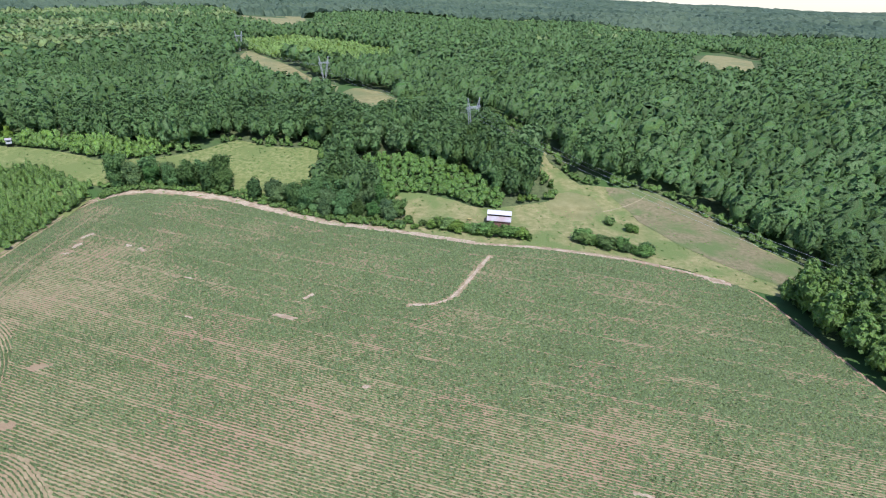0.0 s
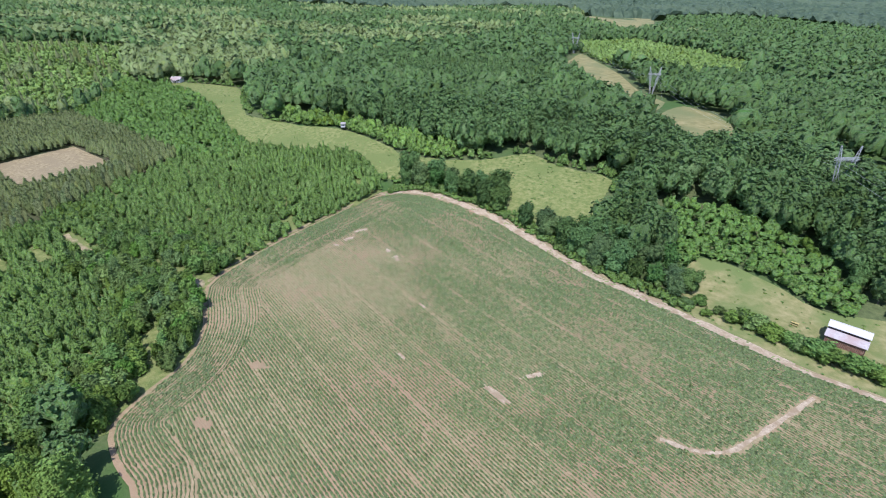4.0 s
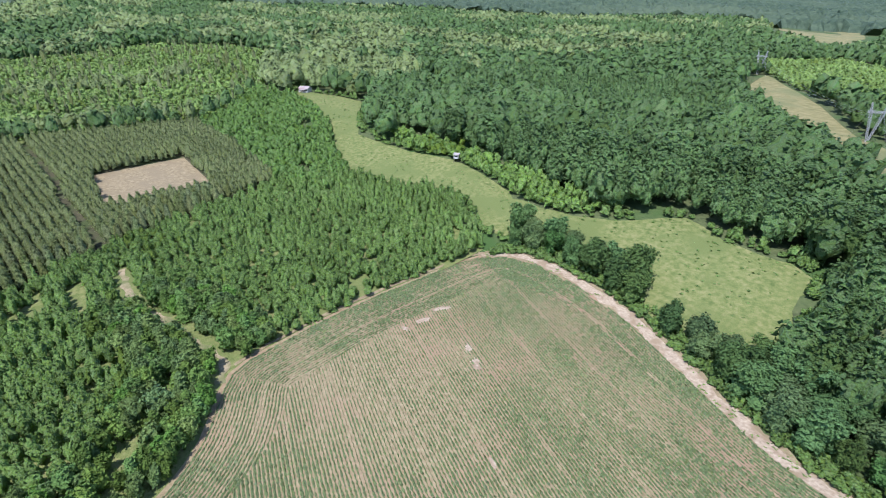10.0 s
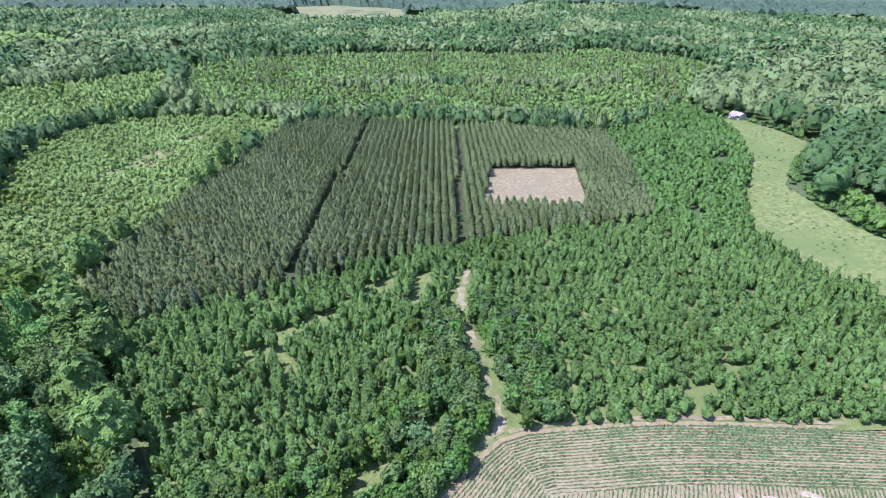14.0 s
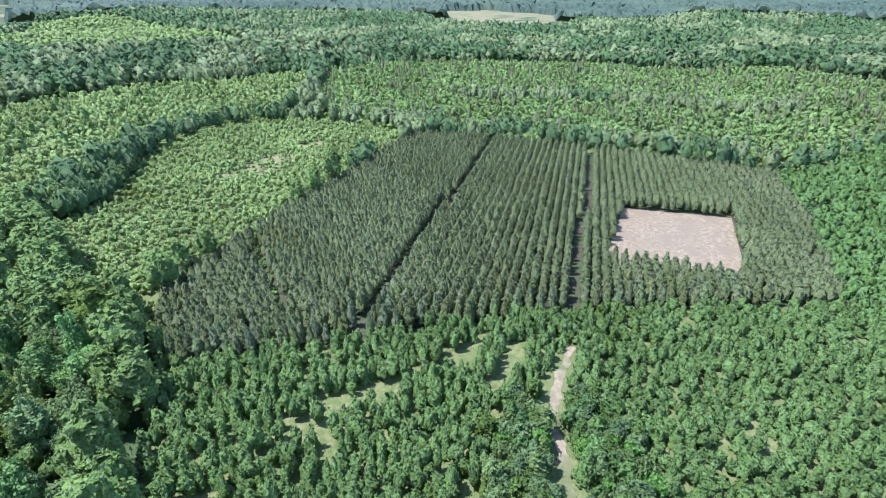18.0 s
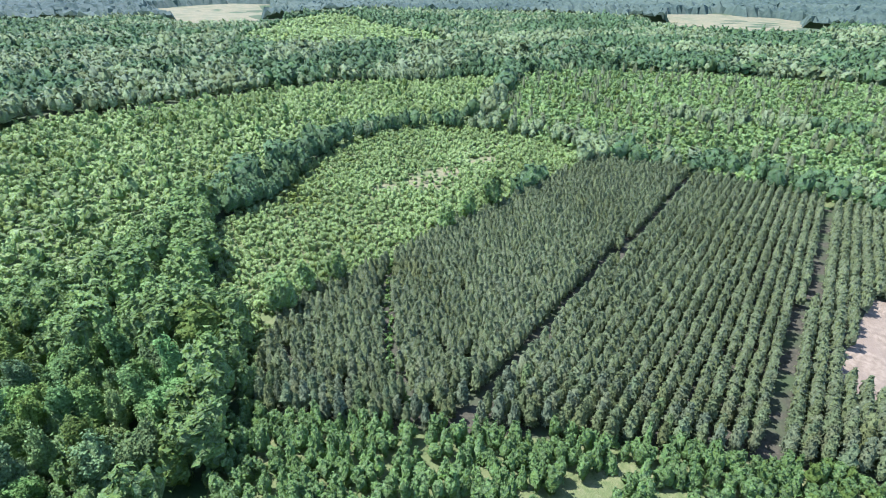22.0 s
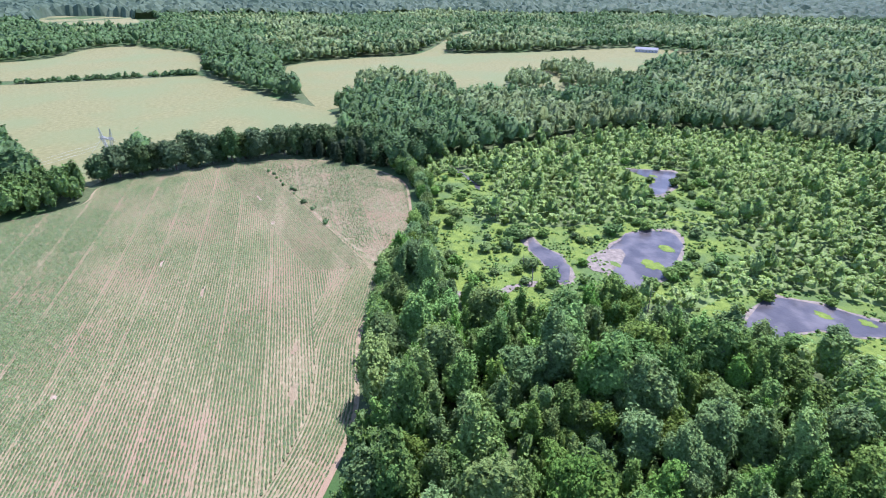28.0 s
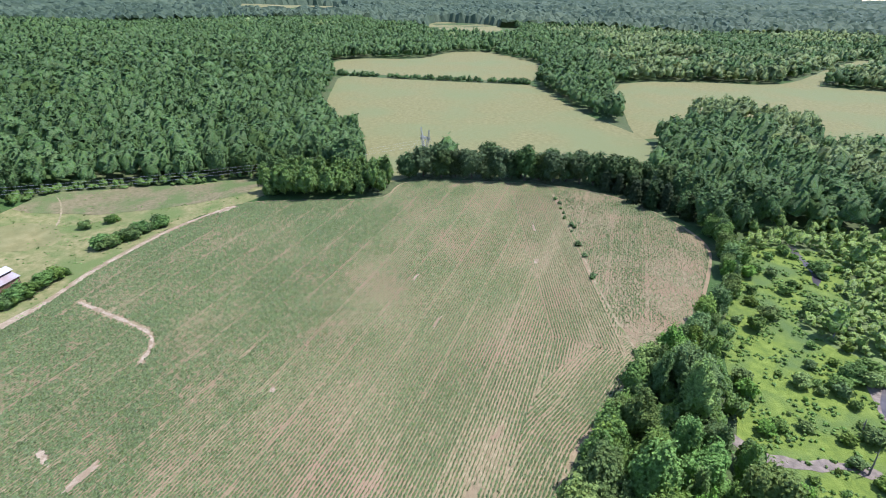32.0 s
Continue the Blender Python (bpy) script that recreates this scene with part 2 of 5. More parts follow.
def edge_distance(line, x, y, closed=True):
    d = np.full(np.shape(x), 1e9)
    for (x0, y0), (x1, y1) in zip(line, np.roll(line, -1, 0) if closed else line[1:]):
        l2 = (x1 - x0) ** 2 + (y1 - y0) ** 2 + 1e-9
        t = np.clip(((x - x0) * (x1 - x0) + (y - y0) * (y1 - y0)) / l2, 0, 1)
        d = np.minimum(d, np.hypot(x - x0 - t * (x1 - x0), y - y0 - t * (y1 - y0)))
    return d


def wobble(x, y, size, seed=0):
    """Cheap smooth noise, about -1 to 1."""
    r = np.random.RandomState(seed)
    v = 0
    for k in range(5):
        a, ph, f = r.rand() * 6.28, r.rand() * 6.28, (0.6 + 0.35 * k) * 6.28 / size
        v = v + np.sin((x * math.cos(a) + y * math.sin(a)) * f + ph + 1.3 * np.sin((x * math.sin(a) - y * math.cos(a)) * f * 0.7 + ph * 2))
    return v / 3


def mesh(name, verts, faces, mats, smooth_shade=False, tone=None, slots=None, normals=None):
    """faces: an integer array, n x 3 or n x 4."""
    verts, faces = np.asarray(verts, np.float32), np.asarray(faces, np.int32)
    me = bpy.data.meshes.new(name)
    k = faces.shape[1]
    me.vertices.add(len(verts))
    me.vertices.foreach_set("co", verts.ravel())
    me.loops.add(faces.size)
    me.loops.foreach_set("vertex_index", faces.ravel())
    me.polygons.add(len(faces))
    me.polygons.foreach_set("loop_start", np.arange(len(faces), dtype=np.int32) * k)
    me.polygons.foreach_set("loop_total", np.full(len(faces), k, np.int32))
    if slots is not None:
        me.polygons.foreach_set("material_index", np.asarray(slots, np.int32))
    me.update(calc_edges=True)
    me.polygons.foreach_set("use_smooth", np.full(len(faces), smooth_shade))
    for m in mats if isinstance(mats, (list, tuple)) else [mats]:
        me.materials.append(m)
    if normals is not None:
        me.attributes.new("custom_normal", "FLOAT_VECTOR", "POINT").data.foreach_set("vector", np.asarray(normals, np.float32).ravel())
    if tone is not None:
        me.attributes.new("tone", "FLOAT", "POINT").data.foreach_set("value", np.asarray(tone, np.float32))
    return me


from mathutils import geometry


def patch(name, outline, mat, lift, step, label, category, kind="structure", ragged=0.0):
    """A sheet of ground that follows the terrain, cut to its outline."""
    o = np.array(outline, float)
    if ragged:
        o = o + ragged * np.stack([wobble(o[:, 0], o[:, 1], 9, 3), wobble(o[:, 0], o[:, 1], 7, 4)], 1)
    lo, hi = o.min(0), o.max(0)
    gx, gy = np.meshgrid(np.arange(lo[0] + step / 2, hi[0], step), np.arange(lo[1] + step / 2, hi[1], step))
    gx, gy = gx.ravel(), gy.ravel()
    keep = inside(o, gx, gy)
    keep[keep] &= edge_distance(o, gx[keep], gy[keep]) > step * 0.3
    pts = [Vector(p) for p in o] + [Vector(p) for p in zip(gx[keep], gy[keep])]
    v, _, f, *_ = geometry.delaunay_2d_cdt(pts, [], [list(range(len(o)))], 1, 1e-4)
    v = np.array([tuple(p) for p in v])
    vz = np.column_stack([v, terrain(v[:, 0], v[:, 1]) + lift])
    tris = np.array([t for t in f if len(t) == 3])
    ob = new(name, mesh(name, vz, tris, mat))
    return tagged(ob, label, category, kind=kind)


def ribbon(line, w):
    """Outline of a strip of that width along a line."""
    p = smooth(line, False, 7)
    d = np.gradient(p, axis=0)
    nrm = np.stack([-d[:, 1], d[:, 0]], 1) / (np.hypot(d[:, 0], d[:, 1])[:, None] + 1e-9)
    ww = w * (1 + 0.4 * wobble(p[:, 0], p[:, 1], 13, 8))[:, None] / 2
    return np.concatenate([p + nrm * ww, (p - nrm * ww)[::-1]])


# ---- plan: outlines in metres ----
FIELD = smooth([(-129, 122), (-133, 139), (-135, 158), (-135, 179), (-134, 205), (-127, 218), (-114, 222), (-98, 221), (-79, 217), (-60, 209),
                (-47, 203), (-34, 197), (-22, 194), (-7, 190), (22, 181), (46, 178), (78, 169), (93, 161), (106, 153), (112, 139), (115, 110),
                (119, 90), (136, 84), (143, 72), (143, 45), (139, 15), (128, -10), (112, -24), (90, -34), (71, -36), (53, -29), (31, -17), (14, -5),
                (3, 9), (-17, 24), (-27, 32), (-41, 39), (-51, 44), (-62, 53), (-77, 68), (-88, 71), (-98, 76), (-102, 87), (-104, 97), (-113, 109)], n=3)
MEADOW = smooth([(-373, 274), (-318, 290), (-290, 270), (-263, 252), (-222, 252), (-196, 258), (-165, 253), (-149, 248), (-130, 249), (-110, 256),
                 (-91, 272), (-76, 266), (-59, 266), (-49, 262), (-47, 245), (-45, 228), (-60, 216), (-79, 221), (-101, 227), (-118, 229), (-145, 224),
                 (-160, 234), (-180, 234), (-198, 225), (-226, 222), (-250, 228), (-271, 240), (-293, 251), (-345, 263)], n=3)
LOT = smooth([(-13, 193), (-8, 223), (11, 222), (30, 213), (50, 218), (61, 222), (63, 229), (58, 252), (49, 287), (40, 325), (24, 360), (34, 366), (52, 330),
              (71, 244), (85, 235), (107, 231), (124, 209), (132, 180), (140, 156), (126, 142), (113, 146), (105, 153), (93, 161.5), (78, 169), (46, 178), (22, 181), (-6, 190)], n=3)
BROOM = smooth([(88, 232), (107, 230), (124, 208), (132, 179), (139, 156), (127, 150), (112, 162), (100, 185), (92, 212)], n=3)
CORR_B = smooth([(-52, 436), (-35, 427), (-23, 410), (-13, 384), (-14, 350), (-22, 312), (-34, 325), (-46, 352), (-60, 376), (-58, 415)], n=3)
CORR_C = smooth([(-198, 655), (-160, 600), (-122, 539), (-84, 463), (-64, 440), (-70, 392), (-98, 420), (-132, 464), (-162, 508), (-182, 560)], n=3)
HAY1 = smooth([(315, 158), (400, 170), (475, 173), (459, 118), (432, 2), (417, -20), (305, -39), (237, -61), (200, -58), (160, -44), (160, 1), (160, 40),
               (168, 62), (139, 88), (150, 100), (223, 115), (262, 140)], n=3)
HAY2 = smooth([(505, 186), (589, 208), (632, 180), (638, 106), (717, 61), (722, 4), (598, -45), (458, -22), (449, 1), (470, 70), (488, 140)], n=3)
HAY3 = smooth([(618, -153), (670, -270), (575, -231), (560, -141)], n=3)
HAY4 = smooth([(441, -105), (458, -195), (453, -270), (560, -380), (725, -530), (667, -520), (520, -390), (443, -301), (385, -411), (346, -524), (238, -540),
               (212, -374), (146, -290), (172, -205), (192, -170), (250, -110), (228, -62), (300, -70)], n=3)
CLEARING = smooth([(-300, 131), (-302, 172), (-262, 169), (-244, 164), (-248, 124), (-270, 127)], n=1)
PINES = np.array([(-172, 13), (-190, 1), (-228, 4), (-364, 15), (-376, 55), (-372, 120), (-357, 199), (-300, 198), (-242, 190), (-228, 155), (-215, 118), (-198, 86),
                  (-183, 62), (-167, 38), (-162, 22)], float)
YOUNGS = np.array([(-242, 190), (-228, 155), (-215, 118), (-198, 86), (-183, 62), (-167, 38), (-162, 20), (-140, 38), (-115, 58), (-98, 72), (-94, 80), (-98, 100), (-108, 116), (-128, 124),
                   (-133, 160), (-133, 190), (-134, 214), (-146, 221), (-162, 231), (-180, 231), (-198, 222), (-226, 219)], float)
SAPL1 = np.array([(-357, 199), (-300, 198), (-242, 190), (-215, 200), (-225, 222), (-271, 240), (-330, 262), (-400, 262)], float)
SAPL2 = np.array([(-28, 232), (-12, 214), (11, 214), (32, 206), (38, 222), (24, 243), (0, 256), (-25, 254)], float)
SAPL3 = np.array([(-222, 252), (-165, 253), (-149, 248), (-130, 249), (-112, 256), (-130, 262), (-160, 264), (-200, 268), (-255, 262)], float)
SAPL4 = np.array([(-245, 730), (-177, 824), (-104, 767), (-35, 689), (-30, 560), (-90, 540), (-150, 590)], float)
PINE2 = np.array([(-267, 361), (-271, 452), (-214, 478), (-148, 437), (-126, 400), (-168, 389), (-214, 377)], float)
REGROW = np.array([(-385, -15), (-380, 60), (-375, 120), (-362, 200), (-400, 262), (-470, 300), (-523, 341), (-600, 330), (-690, 230), (-700, 90), (-650, -70), (-580, -140), (-410, -72)], float)
SCRUB = np.array([(-168, 16), (-188, -1), (-228, 2), (-364, 13), (-400, -20), (-405, -70), (-374, -106), (-312, -106), (-240, -83), (-205, -62), (-188, -30)], float)
SWAMPY = np.array([(-190, -60), (-212, -90), (-312, -112), (-406, -80), (-574, -158), (-530, -196), (-457, -238), (-380, -262), (-300, -275), (-230, -300), (-170, -262), (-38, -262), (20, -265), (80, -190),
                   (90, -60), (30, -22), (-20, -10), (-80, -45), (-130, -70)], float)
MARSH_A = smooth([(71, -50), (67, -75), (40, -66), (27, -48), (18, -40), (-5, -62), (-20, -100), (-54, -108), (-60, -80), (-58, -50), (-50, -18), (-39, -3), (-25, -2),
                  (-9, -8), (18, -18), (45, -32)], n=3)
MARSH_B = smooth([(35, -135), (20, -160), (-10, -150), (-28, -128), (-30, -108), (-8, -108), (14, -120)], n=3)
MARSH_C = smooth([(-66, -46), (-72, -80), (-92, -100), (-125, -108), (-122, -84), (-100, -64), (-88, -46)], n=3)
POND_1 = smooth([(-80, -51), (-75, -76), (-80, -84), (-95, -91), (-104, -93), (-101, -82), (-92, -74), (-87, -62)], n=3)
POND_2 = smooth([(-28, -61), (-23, -77), (-28, -91), (-35, -91), (-47, -75), (-51, -60), (-47, -45), (-41, -50)], n=3)
POND_3 = smooth([(-4, -46), (-14, -45), (-26, -44), (-34, -37), (-34, -33), (-24, -36), (-10, -40)], n=3)
POND_4 = smooth([(28, -137), (20, -146), (10, -153), (-3, -126), (-1, -120), (6, -126), (10, -136)], n=3)
PATH_LINE = [(-127, 119), (-135, 123), (-143, 121), (-155, 119), (-165, 117), (-172, 115), (-185, 115), (-198, 117)]
NE_BAND = np.array([(-136, 216), (-130, 236), (-95, 234), (-60, 224), (-30, 213), (-8, 206), (-4, 190), (-40, 196), (-90, 216)], float)
EAST_BAND = np.array([(142, 88), (162, 70), (162, -30), (140, -40), (112, -40), (100, -36), (125, -12), (140, 20)], float)
FAR_OPEN = [smooth(o, n=2) for o in (
    [(-1538, -357), (-1711, -279), (-1811, -234), (-1628, -136), (-1697, -117), (-1625, 23), (-1170, 52), (-1110, -1), (-1110, -51), (-1127, -126), (-1206, -225)],
    [(-830, -1468), (-1031, -1561), (-1327, -1412), (-842, -829), (-739, -842), (-644, -820), (-683, -993)],
    [(-471, 1466), (-392, 1480), (-288, 1518), (-200, 1065), (-224, 906), (-274, 1048), (-334, 1067)],
    [(2047, 968), (2357, 857), (2327, 446), (1499, 315), (1376, 527), (1411, 686)],
    [(1458, 157), (1524, 82), (1309, -80), (923, -43), (994, 63), (1084, 134)],
    [(425, 854), (469, 769), (338, 555), (299, 610)])]
FAR_REGROWTH = np.array([(-568, -573), (-855, -843), (-965, -798), (-799, -428), (-649, -250), (-580, -300), (-534, -457)], float)
HEDGE_2 = np.array([(490, 180), (478, 172), (465, 118), (452, 60), (441, 2), (436, -14)], float)
OPEN = [FIELD, MEADOW, LOT, CORR_B, CORR_C, HAY1, HAY2, HAY3, HAY4, CLEARING, MARSH_A, MARSH_B, MARSH_C] + FAR_OPEN
COPSE = np.array([(114, 142), (114, 112), (119, 92), (137, 86), (143, 100), (142, 138), (128, 146)], float)

# ---- ground sheet and its patches ----
ax_f = np.arange(-600, 520, 8.0)
grow = np.cumsum(10 * 1.13 ** np.arange(34))
grow = grow[grow < 4300]
ax_x = np.concatenate([-600 - grow[::-1], ax_f, 520 - 8 + grow])
ax_y = ax_x
gx, gy = np.meshgrid(ax_x, ax_y)
nx, ny = len(ax_x), len(ax_y)
gi = np.arange(nx * ny).reshape(ny, nx)
quads = np.stack([gi[:-1, :-1], gi[:-1, 1:], gi[1:, 1:], gi[1:, :-1]], -1).reshape(-1, 4)
tagged(new("ground", mesh("ground", np.column_stack([gx.ravel(), gy.ravel(), terrain(gx.ravel(), gy.ravel())]), quads, M_FLOOR)),
       "leaf-strewn dark woodland floor with low green undergrowth", "ground", kind="structure")
patch("field", FIELD, M_SOIL, 0.10, 6, "tan and reddish tilled soil of the crop field", "field")
patch("meadow", MEADOW, M_GRASS, 0.14, 6, "rough green grass meadow between woods", "meadow", ragged=1.2)
patch("pine_floor", PINES, M_NEEDLE, 0.06, 12, "brown needle litter under the pines", "woodland floor")
patch("scrub_ground", SCRUB, M_GRASS, 0.08, 12, "dry grass between shrubs on cut-over ground", "rough grass")
patch("regrowth_ground", REGROW, M_GRASS, 0.06, 24, "grass between young regrowth", "rough grass")
patch("wet_ground", SWAMPY, M_WET, 0.05, 16, "wet green sedge ground between willow scrub", "rough grass")
patch("young_tree_ground", YOUNGS, M_GRASS, 0.05, 12, "rough grass under the young trees", "rough grass")
patch("barn_lot", LOT, M_LOT, 0.14, 6, "mown yellowish grass lot round the barn", "grass lot", ragged=0.8)
patch("broomsedge_slope", BROOM, M_BROOM, 0.22, 6, "brown broomsedge slope under the power line", "rough grass", ragged=1.5)
for nm, o in (("power_line_strip", CORR_B), ("power_line_strip", CORR_C)):
    patch(nm, o, M_STRIP, 0.14, 8, "cleared tan grass strip under the power line", "grass strip", ragged=1.5)
for o, lab in ((HAY1, "large pale green mown hayfield"), (HAY2, "mown hayfield behind a hedgerow"), (HAY4, "long pale green hayfield beside woods")):
    patch("hayfield", o, M_HAY, 0.14, 12, lab, "hayfield")
FAR_OPEN = [o.mean(0) + (o - o.mean(0)) * 0.74 for o in FAR_OPEN]
for o in FAR_OPEN:
    patch("far_field", o, M_STRIP, 0.3, 60, "distant tan field among woods", "field")
patch("stubble_field", HAY3, M_STUBBLE, 0.14, 12, "small tan stubble field behind trees", "field")
patch("clearing", CLEARING, M_STUBBLE, 0.14, 5, "straw-coloured rectangular clearing in the pine plantation", "clearing", ragged=0.5)
for o in (MARSH_A, MARSH_B, MARSH_C):
    patch("marsh", o, M_MARSH, 0.08, 4, "bright lime-green marsh grass round the ponds", "marsh", ragged=1.5)
for o in (POND_1, POND_2, POND_3, POND_4):
    c = o.mean(0)
    patch("mud_bank", c + (o - c) * 1.12, M_MUD, 0.13, 3, "brown mud bank round a marsh pond", "mud", ragged=1.6)
    patch("pond", o, M_WATER, 0.18, 4, "dark brown-violet shallow marsh pond", "pond", "structure", 1.1)
patch("dirt_track", ribbon(PATH_LINE, 2.0), M_LANE, 0.15, 4, "pale dirt track through the young trees", "track", ragged=0.55)
NE_EDGE = [(-132, 211), (-126, 217), (-114, 220.5), (-98, 219.5), (-79, 215.5), (-60, 207.5), (-47, 201.5), (-34, 195.5), (-22, 192.5), (-7, 188.5), (22, 179.5),
           (46, 176.5), (78, 167.5), (93, 160), (104, 153)]
WEST_EDGE = [(-131, 124), (-134, 139), (-136, 158), (-136, 179), (-135, 205), (-131, 213)]
ELBOW = [(26.5, 169), (22, 160), (17, 150), (12, 141), (6, 137), (-1, 136)]
HEDGE = [(5, 9), (20, 11), (47, 12), (80, 11.5), (113, 12), (133, 12.5)]
patch("stubble_margin", ribbon(NE_EDGE[:13], 6.0), M_STUBBLE, 0.13, 3, "trampled straw stubble along the edge of the crop", "stubble margin", ragged=1.0)
patch("field_margin", ribbon(NE_EDGE[:11], 3.4), M_TRACK, 0.15, 3, "pale bare dirt margin along the crop field", "dirt margin", ragged=0.6)
patch("field_margin", ribbon(NE_EDGE[9:], 1.4), M_TRACK, 0.16, 3, "narrow bare dirt margin beside the barn lot", "dirt margin", ragged=0.5)
patch("field_margin", ribbon(WEST_EDGE, 1.2), M_STUBBLE, 0.15, 3, "narrow bare dirt strip beside the young trees", "dirt margin", ragged=0.3)
patch("wash_out", ribbon(ELBOW, 1.0), M_TRACK, 0.15, 3, "pale washed-out gully curving through the crop", "gully", ragged=0.12)
patch("hedge_strip", ribbon(HEDGE, 0.75), M_LANE, 0.15, 3, "tan strip of bare soil with small bushes across the field", "dirt strip", ragged=0.3)
patch("dry_grass", smooth([(59, 224), (72, 228), (80, 219), (76, 207), (66, 203), (58, 212)], n=4), M_STRIP, 0.2, 4, "straw-yellow dry patch in the mown lot", "dry grass", ragged=1.5)
patch("footpath", ribbon([(109, 233), (103, 226), (97, 221), (87, 215), (78, 211)], 0.6), M_LANE, 0.26, 3, "thin worn pale footpath over the slope", "path", ragged=0.1)
patch("creek", ribbon([(74, -67), (66, -65), (59, -64.5), (50, -62), (44, -59)], 2.2), M_WATER, 0.17, 3, "narrow dark creek in the marsh", "creek", ragged=0.3)
patch("creek_bed", ribbon([(-18, 2), (-27, -6), (-29, -14), (-29, -22), (-33, -28)], 3.0), M_MUD, 0.14, 3, "muddy creek bed in the marsh", "creek", ragged=0.5)
BARE = [(-88, 106, 3.0, 1.5, 0.5), (-83, 87, 3.2, 1.6, 0.3), (-116, 171, 3.2, 0.9, 1.3), (-117, 179, 3.4, 0.9, 1.2), (-116, 165, 1.6, 0.8, 0.2), (-99, 172, 1.8, 0.9, -0.8), (-93, 169, 3.0, 1.2, -0.6),
        (-31, 140, 3.6, 0.8, 0.9), (-36, 129, 4.6, 1.0, -0.3), (101, 153, 5.5, 1.6, -0.5), (-38, 54, 4.2, 1.2, -0.4), (-22, 48, 3.0, 0.9, -0.5), (-62, 128, 1.8, 0.6, -0.3), (45, 70, 2.4, 0.6, -0.35),
        (58, 29, 1.6, 0.7, -0.3), (87, 26, 4.5, 0.5, 0.0), (-10, 100, 1.2, 0.6, 0.3), (-70, 150, 1.6, 0.6, -0.35), (20, 62, 3.0, 0.5, -0.35)]
SOUTH = np.concatenate([ribbon(HEDGE, 0.6)[:16], FIELD[(FIELD[:, 1] < 8) & (FIELD[:, 0] > 4)]])
patch("red_ground", SOUTH, M_REDSOIL, 0.115, 4, "reddish bare soil in the sparse south end of the crop", "bare soil")
for k, (bx, by, ra, rb, ba) in enumerate(BARE):
    th = np.arange(22) * 2 * math.pi / 22
    ex = ra * np.cos(th) * (1 + 0.4 * wobble(np.cos(th) * 20 + k * 17, np.sin(th) * 20, 24, k))
    ey = rb * np.sin(th) * (1 + 0.4 * wobble(np.cos(th) * 20, np.sin(th) * 20 + k * 13, 24, k + 40))
    o = np.stack([bx + ex * math.cos(ba) - ey * math.sin(ba), by + ex * math.sin(ba) + ey * math.cos(ba)], 1)
    patch("bare_patch", o, M_REDSOIL if k in (0, 1, 10, 11) else M_TRACK, 0.13, 1.5, "bare patch of dry soil in the crop", "bare soil")
patch("sand_bar", smooth([(-26, -56), (-29, -66), (-35, -62), (-39, -50), (-32, -47)], n=3), M_MUD, 0.2, 3, "pale sandy bank beside the pond", "sand", ragged=0.6)
for k, (wx0, wy0, wr) in enumerate(((-43, -66, 4.0), (-38, -80, 3.0), (-36, -56, 2.0), (-88, -82, 2.5), (-97, -88, 2.2), (14, -140, 2.0))):
    th = np.arange(20) * 2 * math.pi / 20
    o = np.stack([wx0 + wr * np.cos(th) * (1 + 0.35 * wobble(np.cos(th) * 20 + k * 9, np.sin(th) * 20, 22, k)), wy0 + 0.7 * wr * np.sin(th) * (1 + 0.35 * wobble(np.cos(th) * 20, np.sin(th) * 20 + 7 * k, 22, k + 9))], 1)
    patch("floating_weed", o, M_MARSH, 0.22, 1.5, "raft of lime-green floating weed on the pond", "water plants")


# ---- trees: crowns of leafy tufts ----
def sprays(p, nrm, size, rng):
    """Small bent leaf sprays at p, facing nrm: two triangles each."""
    n = len(p)
    soft = nrm + 0.42 * rng.randn(n, 3)
    nrm = nrm + 0.26 * rng.randn(n, 3)
    nrm /= np.linalg.norm(nrm, axis=1)[:, None] + 1e-9
    a = np.cross(nrm, rng.randn(n, 3))
    a /= np.linalg.norm(a, axis=1)[:, None] + 1e-9
    b = np.cross(nrm, a)
    size = np.broadcast_to(size, n)[:, None]
    u = lambda lo, hi: size * rng.uniform(lo, hi, (n, 1))
    v = np.concatenate([p + a * u(0.8, 1.35), p + b * u(0.5, 0.95) - nrm * u(0.1, 0.4), p - a * u(0.8, 1.35) - nrm * u(0, 0.3), p - b * u(0.5, 0.95) - nrm * u(0.1, 0.4)])
    i = np.arange(n)
    soft /= np.linalg.norm(soft, axis=1)[:, None] + 1e-9
    return v, np.concatenate([np.stack([i, i + n, i + 2 * n], 1), np.stack([i, i + 2 * n, i + 3 * n], 1)]), np.tile(soft, (4, 1))


def skin(nz, na, lo, rng):
    """Ring by ring from the hem (lo degrees) to the tip: unit directions, a bottom-up grid of faces, and the tip's index."""
    el = np.repeat(np.radians(np.linspace(lo, {2: 40, 3: 54, 4: 64}.get(nz, 78), nz)), na)
    az = np.tile(np.arange(na) * 2 * math.pi / na, nz) + np.repeat(np.arange(nz) % 2, na) * math.pi / na
    el, az = el + rng.uniform(-0.35, 0.35, el.size) * radians(100) / nz, az + rng.uniform(-0.3, 0.3, az.size) * 2 * math.pi / na
    d = np.stack([np.cos(el) * np.cos(az), np.cos(el) * np.sin(az), np.sin(el)], 1)
    return np.vstack([d, [(0, 0, 1)]]), rings(nz, na)


def rings(nz, na):
    g = np.arange(nz * na).reshape(nz, na)
    a, b, c, d = g[:-1], np.roll(g, -1, 1)[:-1], np.roll(g, -1, 1)[1:], g[1:]
    top = np.stack([g[-1], np.roll(g[-1], -1), np.full(na, nz * na)], 1)
    return np.concatenate([np.stack([a, b, c], -1).reshape(-1, 3), np.stack([a, c, d], -1).reshape(-1, 3), top])


